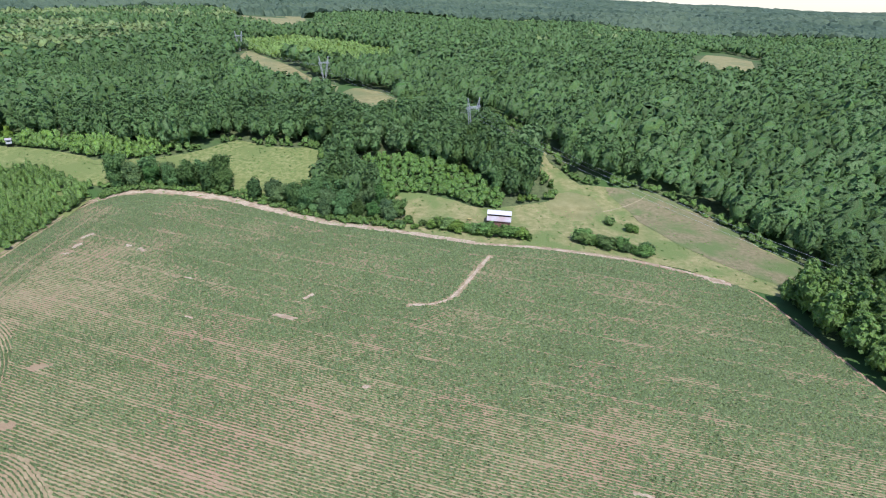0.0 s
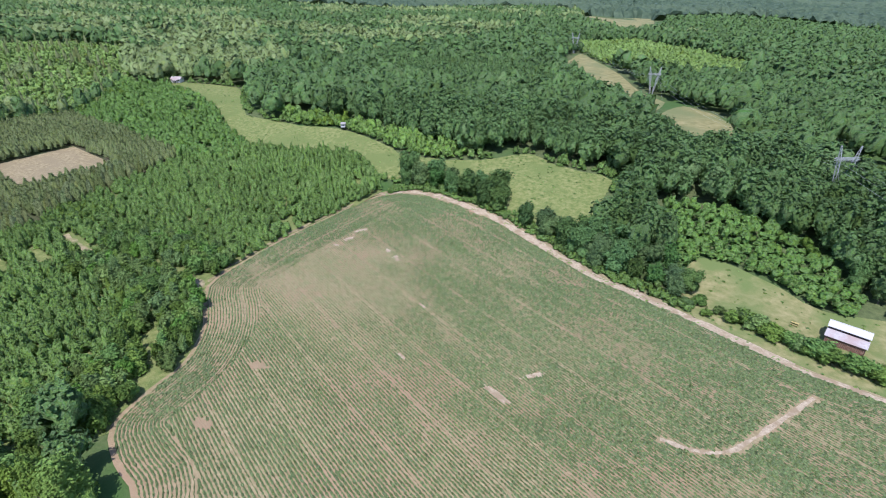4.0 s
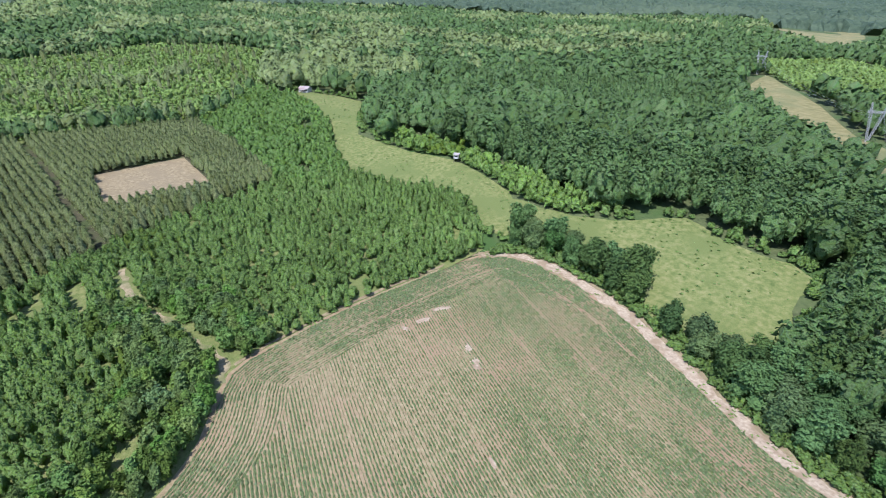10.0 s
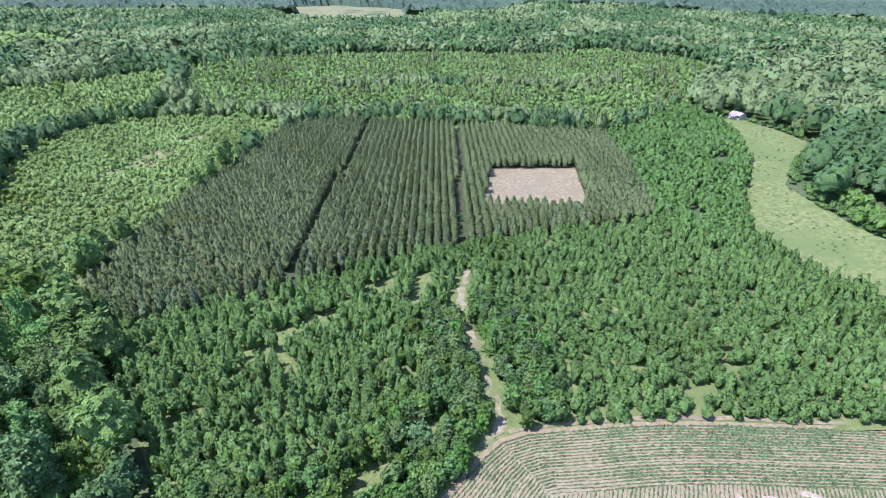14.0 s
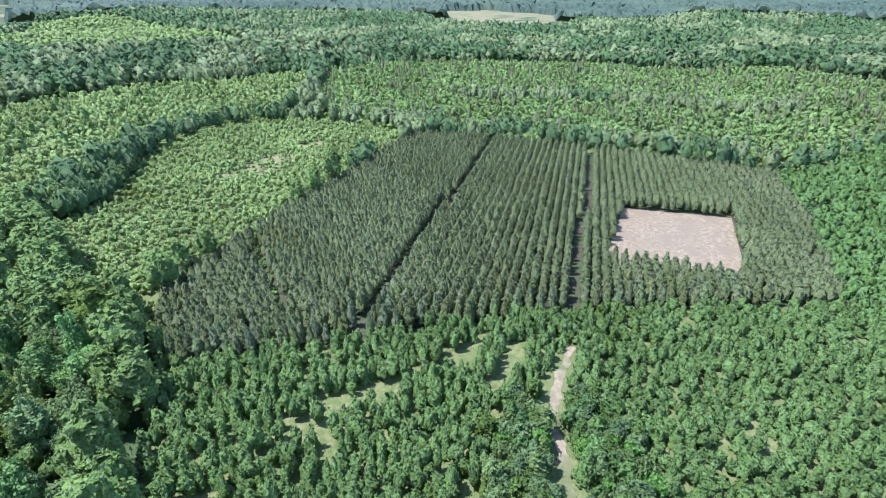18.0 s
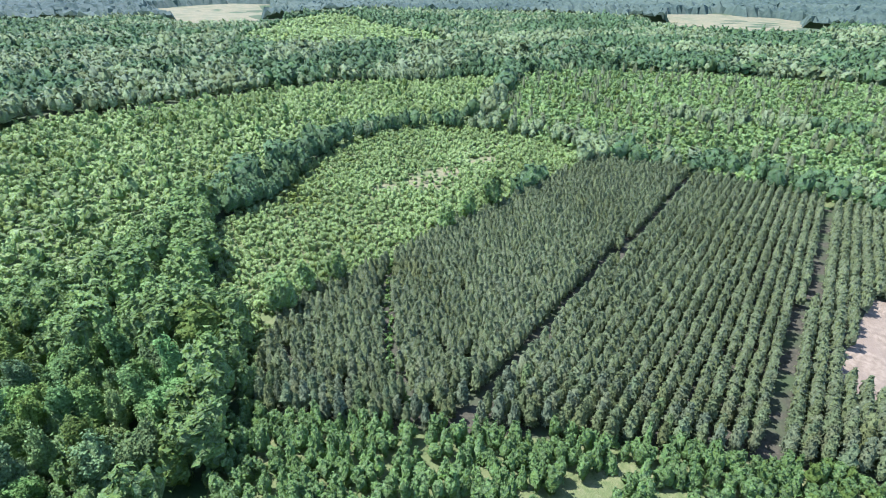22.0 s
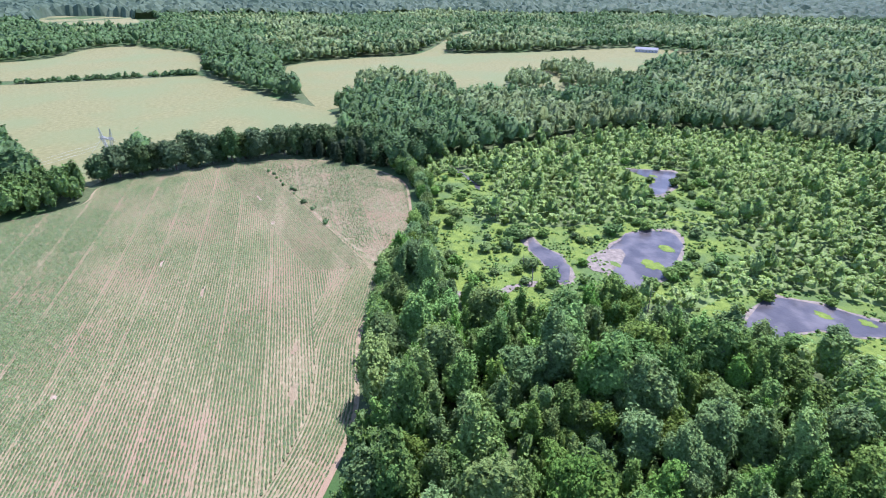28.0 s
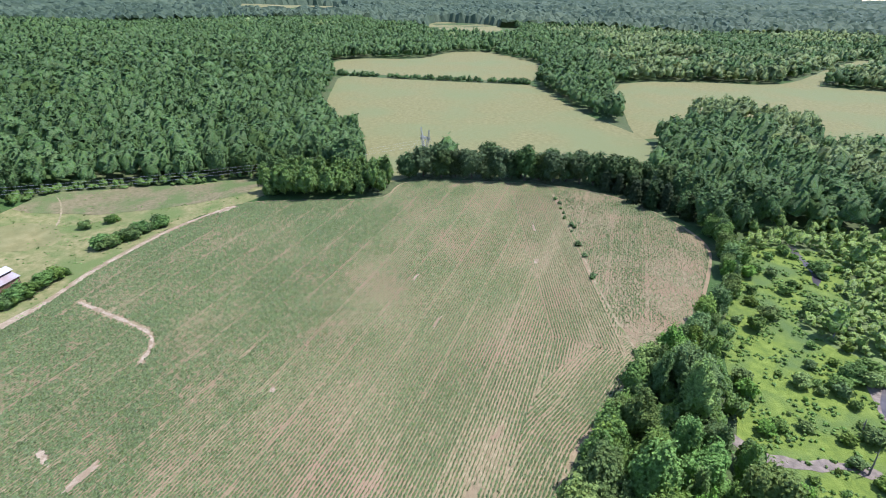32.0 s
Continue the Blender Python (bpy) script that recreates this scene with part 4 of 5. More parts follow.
mx_, my_ = scatter(-130, 80, -165, -5, 1.5, 190, 0.5)
kp = any_inside([MARSH_A, MARSH_B, MARSH_C], mx_, my_) & ~any_inside([POND_1, POND_2, POND_3, POND_4], mx_, my_) & (wobble(mx_, my_, 14, 6) + 0.6 * wobble(mx_, my_, 5, 2) > 0)
stand("marsh_tufts", "bush", M_BRIGHT_S, mx_[kp], my_[kp], r.uniform(0.3, 1.1, kp.sum()), r.uniform(0.6, 1.7, kp.sum()), 6, 4, 0.28, "lush lime-green sedge tufts", "marsh grass", 191)

# far canopy to the horizon; its colour carries the distance haze
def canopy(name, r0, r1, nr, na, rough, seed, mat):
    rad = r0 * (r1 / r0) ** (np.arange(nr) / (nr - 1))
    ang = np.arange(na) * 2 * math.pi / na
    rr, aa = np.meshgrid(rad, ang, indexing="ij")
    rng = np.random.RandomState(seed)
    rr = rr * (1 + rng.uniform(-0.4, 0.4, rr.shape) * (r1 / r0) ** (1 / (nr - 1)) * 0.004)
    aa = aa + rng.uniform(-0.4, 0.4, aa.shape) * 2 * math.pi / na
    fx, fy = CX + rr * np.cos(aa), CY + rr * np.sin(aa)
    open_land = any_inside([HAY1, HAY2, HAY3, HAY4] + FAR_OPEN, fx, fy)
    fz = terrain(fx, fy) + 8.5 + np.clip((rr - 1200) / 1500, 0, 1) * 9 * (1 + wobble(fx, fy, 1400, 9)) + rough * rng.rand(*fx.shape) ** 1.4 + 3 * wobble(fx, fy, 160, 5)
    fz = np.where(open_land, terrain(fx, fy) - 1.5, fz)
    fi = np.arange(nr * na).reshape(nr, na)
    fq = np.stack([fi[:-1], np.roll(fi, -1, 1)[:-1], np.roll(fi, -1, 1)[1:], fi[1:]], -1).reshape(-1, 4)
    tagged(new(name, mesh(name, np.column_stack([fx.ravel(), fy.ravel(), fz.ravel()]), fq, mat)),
           "distant woodland canopy reaching to the horizon, blue haze put into its colour", "woods", kind="stuff")


wx, wy = scatter(CX - 1330, CX + 1330, CY - 1330, CY + 1330, 9.6, 83)
d = np.hypot(wx - CX, wy - CY)
keep = (d >= 716) & (d < 1330) & ~any_inside(OPEN + [SAPL4, REGROW], wx, wy)
wx, wy = wx[keep], wy[keep]
r = np.random.RandomState(97)
pale = inside(FAR_REGROWTH, wx, wy)
kind = wobble(wx, wy, 330, 23) + 0.5 * wobble(wx, wy, 90, 24) > np.where((wx < -330) | (wy < -120), 0.1, 1.2)
hh = np.clip(r.normal(13, 2.6, len(wx)), 7, 20) * np.where(pale, 0.55, 1.0) * (1 + 0.1 * wobble(wx, wy, 120, 78))
ww = r.uniform(9.0, 13.5, len(wx)) * np.where(pale, 0.8, 1.0)
for mat, kp, lab in ((M_OAK_S, ~kind & ~pale, "distant dark green woodland canopy"), (M_HILL_S, kind & ~pale, "distant olive-green woodland canopy"), (M_PALE_S, pale, "distant pale regrowth on a hillside")):
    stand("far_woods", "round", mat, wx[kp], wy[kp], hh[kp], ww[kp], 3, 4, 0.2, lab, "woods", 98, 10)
canopy("far_woods", 1290, 4850, 120, 1100, 12.0, 4, M_FAR_HAZE)


# ---- crop rows ----
def bare_here(x, y):
    """Where nothing grows in the field."""
    fuzz = np.random.RandomState(len(x) + 5).rand(len(x)) ** 2
    b = (edge_distance(np.array(NE_EDGE, float), x, y, False) < np.where(x < -12, 1.9, 1.0)) | (edge_distance(smooth(ELBOW, False, 4), x, y, False) < 0.5 + 0.3 * wobble(x, y, 7, 7) + 0.9 * fuzz)
    rng = np.random.RandomState(len(x))
    b = b | (edge_distance(np.array(HEDGE, float), x, y, False) < 0.45) | (edge_distance(np.array(WEST_EDGE, float), x, y, False) < 1.0)
    for bx, by, ra, rb, ba in BARE:
        u, v = (x - bx) * math.cos(ba) + (y - by) * math.sin(ba), (y - by) * math.cos(ba) - (x - bx) * math.sin(ba)
        b |= (u / ra) ** 2 + (v / rb) ** 2 < 0.35 + 0.8 * rng.rand(len(x)) ** 2
    return b


WORN = [(-97, 143, 27, 23, 0.0, 0.8), (-117, 150, 4, 45, 0.0, 0.7), (-126, 160, 7, 55, 0.0, 0.4), (-112, 118, 11, 10, 0.4, 0.9), (-124, 200, 9, 14, 0.3, 0.8), (-104, 168, 12, 8, 0.0, 0.5), (-30, 52, 16, 4.5, -0.5, 0.9), (48, -16, 34, 9, -0.5, 0.85),
        (14, 3, 14, 9, -0.6, 1.0), (70, 22, 30, 2.5, -0.35, 0.8), (-70, 62, 16, 9, -0.7, 0.6), (-34, 132, 13, 5, -0.3, 0.55), (60, 150, 40, 10, -0.35, 0.4),
        (-78, 196, 30, 6, -0.3, 0.5), (-10, 176, 40, 6, -0.35, 0.4), (4, 26, 14, 3.0, -0.6, 0.8)]


def worn(x, y):
    """Share of the plants missing, 0 to 1."""
    m = np.zeros(np.shape(x))
    for wx, wy, ra, rb, wa, s in WORN:
        u, v = (x - wx) * math.cos(wa) + (y - wy) * math.sin(wa), (y - wy) * math.cos(wa) - (x - wx) * math.sin(wa)
        m = np.maximum(m, s * np.clip(1.6 - 1.3 * np.sqrt((u / ra) ** 2 + (v / rb) ** 2) + 0.22 * wobble(x, y, 9, 52), 0, 1))
    return m


def crop_rows():
    """Planter rows 30 inches apart: straight through the field, round its west end, and beside the bushy strip; every sixteenth is thin."""
    rng = np.random.RandomState(21)
    a = radians(-18.6)
    gap, step = 0.762, 0.42
    u, w = np.array([math.cos(a), math.sin(a)]), np.array([-math.sin(a), math.cos(a)])
    c0 = np.array([0.0, 90.0])
    vs, fs, ts, ns, off = [], [], [], [], 0
    lines = []
    along = np.arange(-190, 190, step)
    for k, s in enumerate(np.arange(-190, 190, gap)):
        lines.append((c0 + w * s + along[:, None] * u + w * (0.00016 * along ** 2)[:, None], "straight", k % 16 == 5))
    loop = np.vstack([FIELD, FIELD[:1]])
    s = np.concatenate([[0], np.cumsum(np.hypot(*np.diff(loop, axis=0).T))])
    q = np.linspace(0, s[-1], 600, endpoint=False)
    base = np.stack([np.interp(q, s, loop[:, 0]), np.interp(q, s, loop[:, 1])], 1)
    d = np.roll(base, -2, 0) - np.roll(base, 2, 0)
    nn = np.stack([-d[:, 1], d[:, 0]], 1) / np.hypot(d[:, 0], d[:, 1])[:, None]
    if not inside(FIELD, *(base[:1] + nn[:1] * 2).T)[0]:
        nn = -nn
    kernel = np.exp(-0.5 * (np.arange(-12, 13) / 4.0) ** 2)
    nn = sum(np.roll(nn, i, 0) * kw for i, kw in zip(range(-12, 13), kernel / kernel.sum()))
    for k in range(21):
        ring = base + nn * (1.4 + gap * k)
        seg = np.hypot(*np.diff(np.vstack([ring, ring[:1]]), axis=0).T)
        s = np.concatenate([[0], np.cumsum(seg)])
        q = np.arange(0, s[-1], step)
        closed = np.vstack([ring, ring[:1]])
        lines.append((np.stack([np.interp(q, s, closed[:, 0]), np.interp(q, s, closed[:, 1])], 1), "ring", k == 12))
    across = np.arange(6, 140, step)
    for k in range(24):
        lines.append((np.stack([across, 13.2 + gap * k + 0 * across], 1), "strip", k in (8, 23)))
    for p, kind, thin in lines:
        p = p[inside(FIELD, p[:, 0], p[:, 1])]
        if len(p):
            head = 11.0 + 5.0 * np.clip((-90 - p[:, 0]) / 20, 0, 1) + 6.0 * np.clip(1 - np.abs(p[:, 0] + 4) / 22, 0, 1) * (p[:, 1] < 60) - 9.5 * np.clip((p[:, 0] - 12 - 0.6 * np.clip(p[:, 1] - 30, 0, 200)) / 12, 0, 1)
            ed = edge_distance(FIELD, p[:, 0], p[:, 1])
            strip = (p[:, 1] > 12.5) & (p[:, 1] < 31) & (p[:, 0] > 6 + 0.4 * (p[:, 1] - 12)) & (p[:, 0] < 128) & (ed > 1.2)
            p = p[strip if kind == "strip" else ~strip & ((ed > head - 0.1) if kind == "straight" else (ed < head))]
        if len(p):
            p = p[~bare_here(p[:, 0], p[:, 1])]
        if len(p) < 4:
            continue
        x, y = p.T
        n = len(p)
        l = (x - c0[0]) * u[0] + (y - c0[1]) * u[1]
        m = (x - c0[0]) * w[0] + (y - c0[1]) * w[1]
        dash = np.interp(l, along[::5], rng.randn(len(along[::5])))
        broad = 0.7 * wobble(l * 0.5, m, 44, 44) + 0.45 * wobble(l * 0.45, m * 1.3, 15, 45)
        miss = np.clip(0.17 + 0.26 * broad + 0.22 * np.clip(dash - 0.8, 0, 2), 0, 0.8) + worn(x, y) * np.clip(0.46 + 0.10 * dash, 0.1, 0.8) + (0.42 if thin else 0)
        south = np.clip((11.5 - y) / 2, 0, 1) * (x > 4)
        miss = np.clip(miss + south * (0.22 + 0.2 * wobble(x, y, 34, 71)), 0, 1)
        size = (0.328 + 0.012 * wobble(x, y, 60, 31)) * (1 - 0.82 * np.clip(miss, 0, 0.95))
        size = size * np.where(rng.rand(n) < 0.6 * miss - 0.06, 0.3, 1)
        size = np.clip(size * (0.86 if kind == "strip" else 1.0), 0.02, 0.36) * rng.uniform(0.72, 1.18, n) * np.where(rng.rand(n) < 0.06, 0.35, 1)
        dd = np.gradient(p, axis=0)
        sd = np.stack([-dd[:, 1], dd[:, 0]], 1) / (np.hypot(dd[:, 0], dd[:, 1])[:, None] + 1e-9)
        z = 0.13 + terrain(x, y)
        p = p + sd * ((0.02 + 0.10 * miss + 0.3 * south) * rng.uniform(-1, 1, n))[:, None]
        left = np.column_stack([p + sd * (size * rng.uniform(0.6, 1.2, n))[:, None], z])
        right = np.column_stack([p - sd * (size * rng.uniform(0.6, 1.2, n))[:, None], z])
        top = np.column_stack([p + sd * rng.uniform(-0.1, 0.1, (n, 1)), z + size * rng.uniform(0.8, 2.1, n)])
        vs.append(np.stack([left, top, right], 1).reshape(-1, 3))
        lean = np.column_stack([sd * (0.25 if kind == "strip" else 0.7), np.ones(n)])
        ns.append(np.stack([lean, np.tile((0, 0, 1.0), (n, 1)), lean * (-1, -1, 1)], 1).reshape(-1, 3) + 0.22 * rng.randn(3 * n, 3))
        i = np.arange(n - 1)
        i = i[np.hypot(*(p[1:] - p[:-1]).T) < 1.2] * 3 + off
        fs += [np.stack([i, i + 1, i + 4, i + 3], 1), np.stack([i + 1, i + 2, i + 5, i + 4], 1)]
        ts.append(np.repeat(np.clip(0.5 + 0.12 * wobble(x, y, 50, 33) + 0.22 * rng.randn(n), 0, 1), 3))
        off += 3 * n
    tagged(new("soybeans", mesh("soybeans", np.concatenate(vs), np.concatenate(fs), M_CROP, True, np.concatenate(ts), None, np.concatenate(ns))),
           "rows of low green soybeans on tan stubble", "soybeans", kind="stuff")


crop_rows()


# ---- single trees and shrubs ----
def tube(pts, radii, sides=7):
    """A tapered tube through points."""
    p = [Vector(q) for q in pts]
    v, f = [], []
    for i, c in enumerate(p):
        d = (p[min(i + 1, len(p) - 1)] - p[max(i - 1, 0)]).normalized()
        s = d.orthogonal().normalized()
        t = d.cross(s)
        for k in range(sides):
            a = 2 * math.pi * k / sides
            v.append(c + (s * math.cos(a) + t * math.sin(a)) * radii[i])
    for i in range(len(p) - 1):
        for k in range(sides):
            a, b = i * sides + k, i * sides + (k + 1) % sides
            f += [(a, b, b + sides), (a, b + sides, a + sides)]
    return np.array([tuple(q) for q in v]), np.array(f)


def joined(parts):
    vs, fs, off = [], [], 0
    for v, f in parts:
        vs.append(np.asarray(v, float))
        fs.append(np.asarray(f) + off)
        off += len(v)
    return np.concatenate(vs), np.concatenate(fs)


def part(name, data, mat, parent, label="", smooth_shade=False):
    v, f, *nv = data
    ob = new(name, mesh(name, v, f, mat, smooth_shade or bool(nv), None, None, nv[0] if nv else None))
    ob.parent = parent
    return tagged(ob, label)


def thing(name, label, category, group=""):
    return tagged(new(name), label, category, group)


def make_tree(name, shape, leaves, h, w, n, sides, size, seed, label, category, group, trunk=0.24):
    rng = np.random.RandomState(seed)
    root = thing(name, label, category, group)
    bits = [tube([(0, 0, -0.3), (0.1, 0.05, h * 0.3), (rng.uniform(-0.3, 0.3), rng.uniform(-0.3, 0.3), h * 0.75)], [trunk, trunk * 0.75, trunk * 0.25])]
    for a in np.arange(4) * 1.6 + rng.rand():
        z = h * rng.uniform(0.3, 0.5)
        r = w * rng.uniform(0.25, 0.38)
        bits.append(tube([(0.05, 0.03, z), (r * math.cos(a) * 0.6, r * math.sin(a) * 0.6, z + h * 0.14), (r * math.cos(a), r * math.sin(a), z + h * 0.26)],
                         [trunk * 0.45, trunk * 0.3, trunk * 0.1], 5))
    part("trunk", joined(bits), M_BARK, root)
    v, f, nv = crown(shape, n, sides, seed + 500, size)
    part("crown", (v * np.array([w, w, h]), f, nv), leaves, root)
    return root


def plant(kinds, x, y, height, seed):
    """Copies of the model trees at their places; heights scale the models."""
    rng = np.random.RandomState(seed)
    used = set()
    for i in range(len(x)):
        k = rng.randint(len(kinds))
        ob, h0 = kinds[k]
        s = height[i] / h0
        m = pose(x[i], y[i], float(terrain(x[i], y[i])), 0, 0, rng.uniform(0, 360)) @ Matrix.Diagonal((s * rng.uniform(0.82, 1.18), s * rng.uniform(0.82, 1.18), s, 1))
        if k in used:
            copy_thing(ob, m)
        else:
            used.add(k)
            first_places.append((ob, m))
    for ob, m in first_places:
        ob.matrix_basis = m
    first_places.clear()


first_places = []
oak = "broad leafy green tree of the wet woods"
KINDS = [(make_tree("oak_tree", "tall" if k % 2 else "round", M_WOOD, 14, 7.6, 1500, 4, 0.027, 200 + k, oak, "tree", "trees of the near wood", 0.26), 14) for k in range(4)]
KINDS += [(make_tree("poplar_tree", "tall", M_WOOD if k % 2 else M_BRIGHT, 15, 5.8, 1300, 4, 0.032, 210 + k, "tall slender bright green tree in the wood", "tree", "trees of the near wood", 0.2), 15) for k in range(4)]
KINDS += [(make_tree("willow_tree", "dome" if k % 2 else "tall", M_SWAMP, 12, 7.8, 1500, 4, 0.027, 220 + k, "pale grey-green spreading willow in the wood", "tree", "trees of the near wood", 0.26), 12) for k in range(4)]
KINDS += [(make_tree("maple_tree", "dome", M_BRIGHT, 11, 8.0, 1400, 4, 0.028, 230, "yellow-green rounded maple in the wood", "tree", "trees of the near wood", 0.22), 11)]
nx_, ny_, nh_, _ = near_trees
plant(KINDS, nx_, ny_, nh_ * np.random.RandomState(300).uniform(0.68, 1.16, len(nx_)), 301)

# field-side trees
HEDGE_OAKS = [(make_tree("hedgerow_oak", "dome", M_OAK, 10, 8.2, 1100, 4, 0.034, 240 + k, "dark green spreading tree on the field margin", "tree", "trees along the field margin", 0.26), 10) for k in range(4)]
row = np.array([(-122, 226), (-114, 227), (-106, 226), (-98, 226), (-89, 224), (-82, 222), (-110, 231), (-68, 217.5), (-57, 213), (-50, 210), (-43, 207), (-46, 216), (-38, 212), (-36, 203.5),
                (-29, 202), (-23, 201), (-17, 202), (-10, 197), (-20, 208), (-30, 209), (-12, 203), (-118, 231), (-102, 232), (-94, 230), (-86, 229), (-127, 223), (-130, 229), (-53, 217), (-60, 217), (-40, 218), (-26, 213), (-34, 216), (-16, 212), (-7, 203), (-47, 222)], float)
rr_ = np.random.RandomState(303)
plant(HEDGE_OAKS, row[:, 0], row[:, 1], rr_.uniform(7.5, 13.5, len(row)), 302)
EAST_OAKS = [(make_tree("boundary_oak", "dome", M_DARKOAK, 12, 8.6, 800, 4, 0.04, 250 + k, "dark rounded oak in the row beyond the crop", "tree", "tree row beyond the crop", 0.28), 11) for k in range(3)]
er = np.array([(146, 80), (149, 73), (147, 64), (149, 57), (146, 49), (148, 42), (145, 35), (147, 29), (144, 23), (146, 16), (143, 10), (144, 3), (141, -3), (139, -9), (150, -5), (152, 10), (136, -16), (140, -19), (134, -23), (146, -22), (128, -40), (118, -43), (138, -32), (144, -12), (151, 24), (152, 40), (151, 66)], float)
plant(EAST_OAKS, er[:, 0], er[:, 1], np.random.RandomState(305).uniform(13.5, 17.5, len(er)), 304)
LOT_TREES = [(make_tree("lot_tree", "dome", M_OAK, 13, 8.4, 1000, 4, 0.034, 350 + k, "tall dark green tree at the edge of the barn lot", "tree", "trees round the barn lot", 0.26), 13) for k in range(3)]
lt = np.array([(50, 227), (54, 233), (55, 241), (52, 249), (49, 258), (46, 224), (45, 233), (44, 243), (43, 252), (47, 266), (41, 262), (40, 228)], float)
plant(LOT_TREES, lt[:, 0] - 4.0, lt[:, 1], np.random.RandomState(351).uniform(10, 15, len(lt)), 352)
CEDARS = [(make_tree("cedar_tree", "cedar", M_CEDAR, 9, 4.4, 260, 4, 0.075, 260 + k, "dark conical cedar at the corner of the field", "cedar", "cedars at the field corner", 0.16), 9) for k in range(3)]
cr = np.array([(128, -18), (124, -23), (119, -27), (114, -30), (109, -33), (104, -35), (117, -22), (131, -13), (110, -27), (98, -38)], float)
plant(CEDARS, cr[:, 0], cr[:, 1], np.random.RandomState(307).uniform(8.5, 13.0, len(cr)), 306)

# pines and young trees of the nearest rows
PINE_KINDS = [(make_tree("pine_tree", "pine", M_PINE, 8.2, 3.1, 70, 4, 0.125, 270 + k, "dark olive plantation pine in its row", "pine", "nearest plantation pines", 0.09), 8.2) for k in range(4)]
plant(PINE_KINDS, *near_pines, np.random.RandomState(309).uniform(7.2, 9.2, len(near_pines[0])), 308)
YOUNG_KINDS = [(make_tree("young_tree", "cone" if k == 1 else "dome", M_YOUNG, 5.4, 3.5, 220, 4, 0.058, 280 + k, "leafy green young broadleaf tree", "young tree", "nearest young trees", 0.06), 5.4) for k in range(5)]
plant(YOUNG_KINDS, *near_young, np.random.RandomState(311).uniform(4.8, 8.0, len(near_young[0])), 310)

# shrubs: field edge by the barn, hedge strip, marsh
SHRUBS = [(make_tree("shrub", "dome", M_YOUNG, 3.0, 4.0, 420, 4, 0.05, 290 + k, "rounded dense green shrub", "shrub", "shrubs by the barn", 0.05), 3.0) for k in range(3)]
sh = np.array([(3, 195), (8, 194), (13, 192.5), (25, 188.5), (27, 187.5), (23, 189), (36, 186), (43, 184), (-3, 197), (18, 191), (62, 183), (64, 181.5), (66, 181), (68, 180), (71, 178), (74, 176.5), (77, 175), (80, 173.5),
               (83, 172), (69, 181.5), (79, 200), (85, 194), (87, 193), (73, 179), (84, 174), (-6, 193.5), (0, 192), (30, 186.5), (21, 190), (33, 187), (40, 185), (6, 192.5), (10, 193.5), (16, 190), (64, 184), (70, 178.5), (76, 177), (81, 175.5), (67, 183), (39, 186.5), (28, 190)], float)
plant(SHRUBS, sh[:, 0], sh[:, 1], np.random.RandomState(313).uniform(2.2, 5.6, len(sh)), 312)
HB = [(make_tree("hedge_bush", "bush", M_OAK, 2.0, 2.2, 50, 4, 0.14, 296 + k, "small dark bush on the strip across the crop", "bush", "bushes on the field strip", 0.04), 2.0) for k in range(2)]
hb = np.array([(113, 11.5), (107, 12), (98, 12), (96, 12.6), (89, 11), (87, 10), (83, 12), (71, 12), (62, 11.5), (47, 12), (45.8, 12.6), (6, 10), (7, 10.6), (118, 12.4), (102, 11.6)], float)
plant(HB, hb[:, 0], hb[:, 1], np.random.RandomState(315).uniform(1.2, 2.6, len(hb)), 314)
MB = [(make_tree("marsh_bush", "bush", M_SWAMP, 3.2, 3.8, 260, 4, 0.058, 330 + k, "rounded grey-green bush standing in marsh grass", "bush", "bushes in the marsh", 0.05), 3.2) for k in range(3)]
r = np.random.RandomState(317)
mx_, my_ = scatter(-130, 75, -165, -8, 5.0, 316, 0.5)
km = any_inside([MARSH_A, MARSH_B, MARSH_C], mx_, my_) & (r.rand(len(mx_)) < 0.45 + 0.5 * wobble(mx_, my_, 24, 9))
for o in (POND_1, POND_2, POND_3, POND_4):
    km &= ~inside(o, mx_, my_)
plant(MB, mx_[km], my_[km], 1.0 + 4.8 * r.rand(km.sum()) ** 1.7, 318)

# edge thicket between the crop and the marsh
ed = smooth([(88, -40), (71, -41), (52, -34), (31, -22), (16, -10), (4, 3), (-14, 18), (-26, 27), (-42, 34)], False, 8)
et = [(make_tree("edge_tree", "dome", M_WOOD, 8, 5.5, 800, 4, 0.036, 340 + k, "leafy green tree on the marsh edge of the crop", "tree", "trees on the marsh edge", 0.15), 8) for k in range(3)]
r = np.random.RandomState(319)
plant(et, ed[:, 0] + r.uniform(-2, 2, len(ed)), ed[:, 1] + r.uniform(-2, 1, len(ed)), r.uniform(4.5, 11, len(ed)), 320)


# dead tree and snags
def bare_tree(name, x, y, h, spread, seed, label, n=14):
    rng = np.random.RandomState(seed)
    root = thing(name, label, "dead tree")
    part("trunk", tube([(0, 0, -0.3), (0.1, 0, h * 0.5), (0.2, 0.1, h)], [0.2, 0.14, 0.04]), M_DEAD, root)
    for k in range(n):
        a, z = rng.uniform(0, 6.28), h * rng.uniform(0.35, 0.95)
        l = spread * rng.uniform(0.5, 1)
        part("branch", tube([(0.1, 0, z), (l * 0.5 * math.cos(a), l * 0.5 * math.sin(a), z + l * 0.35), (l * math.cos(a + 0.3), l * math.sin(a + 0.3), z + l * 0.5)], [0.07, 0.05, 0.015], 4), M_DEAD, root)
    root.matrix_basis = pose(x, y, float(terrain(x, y)))


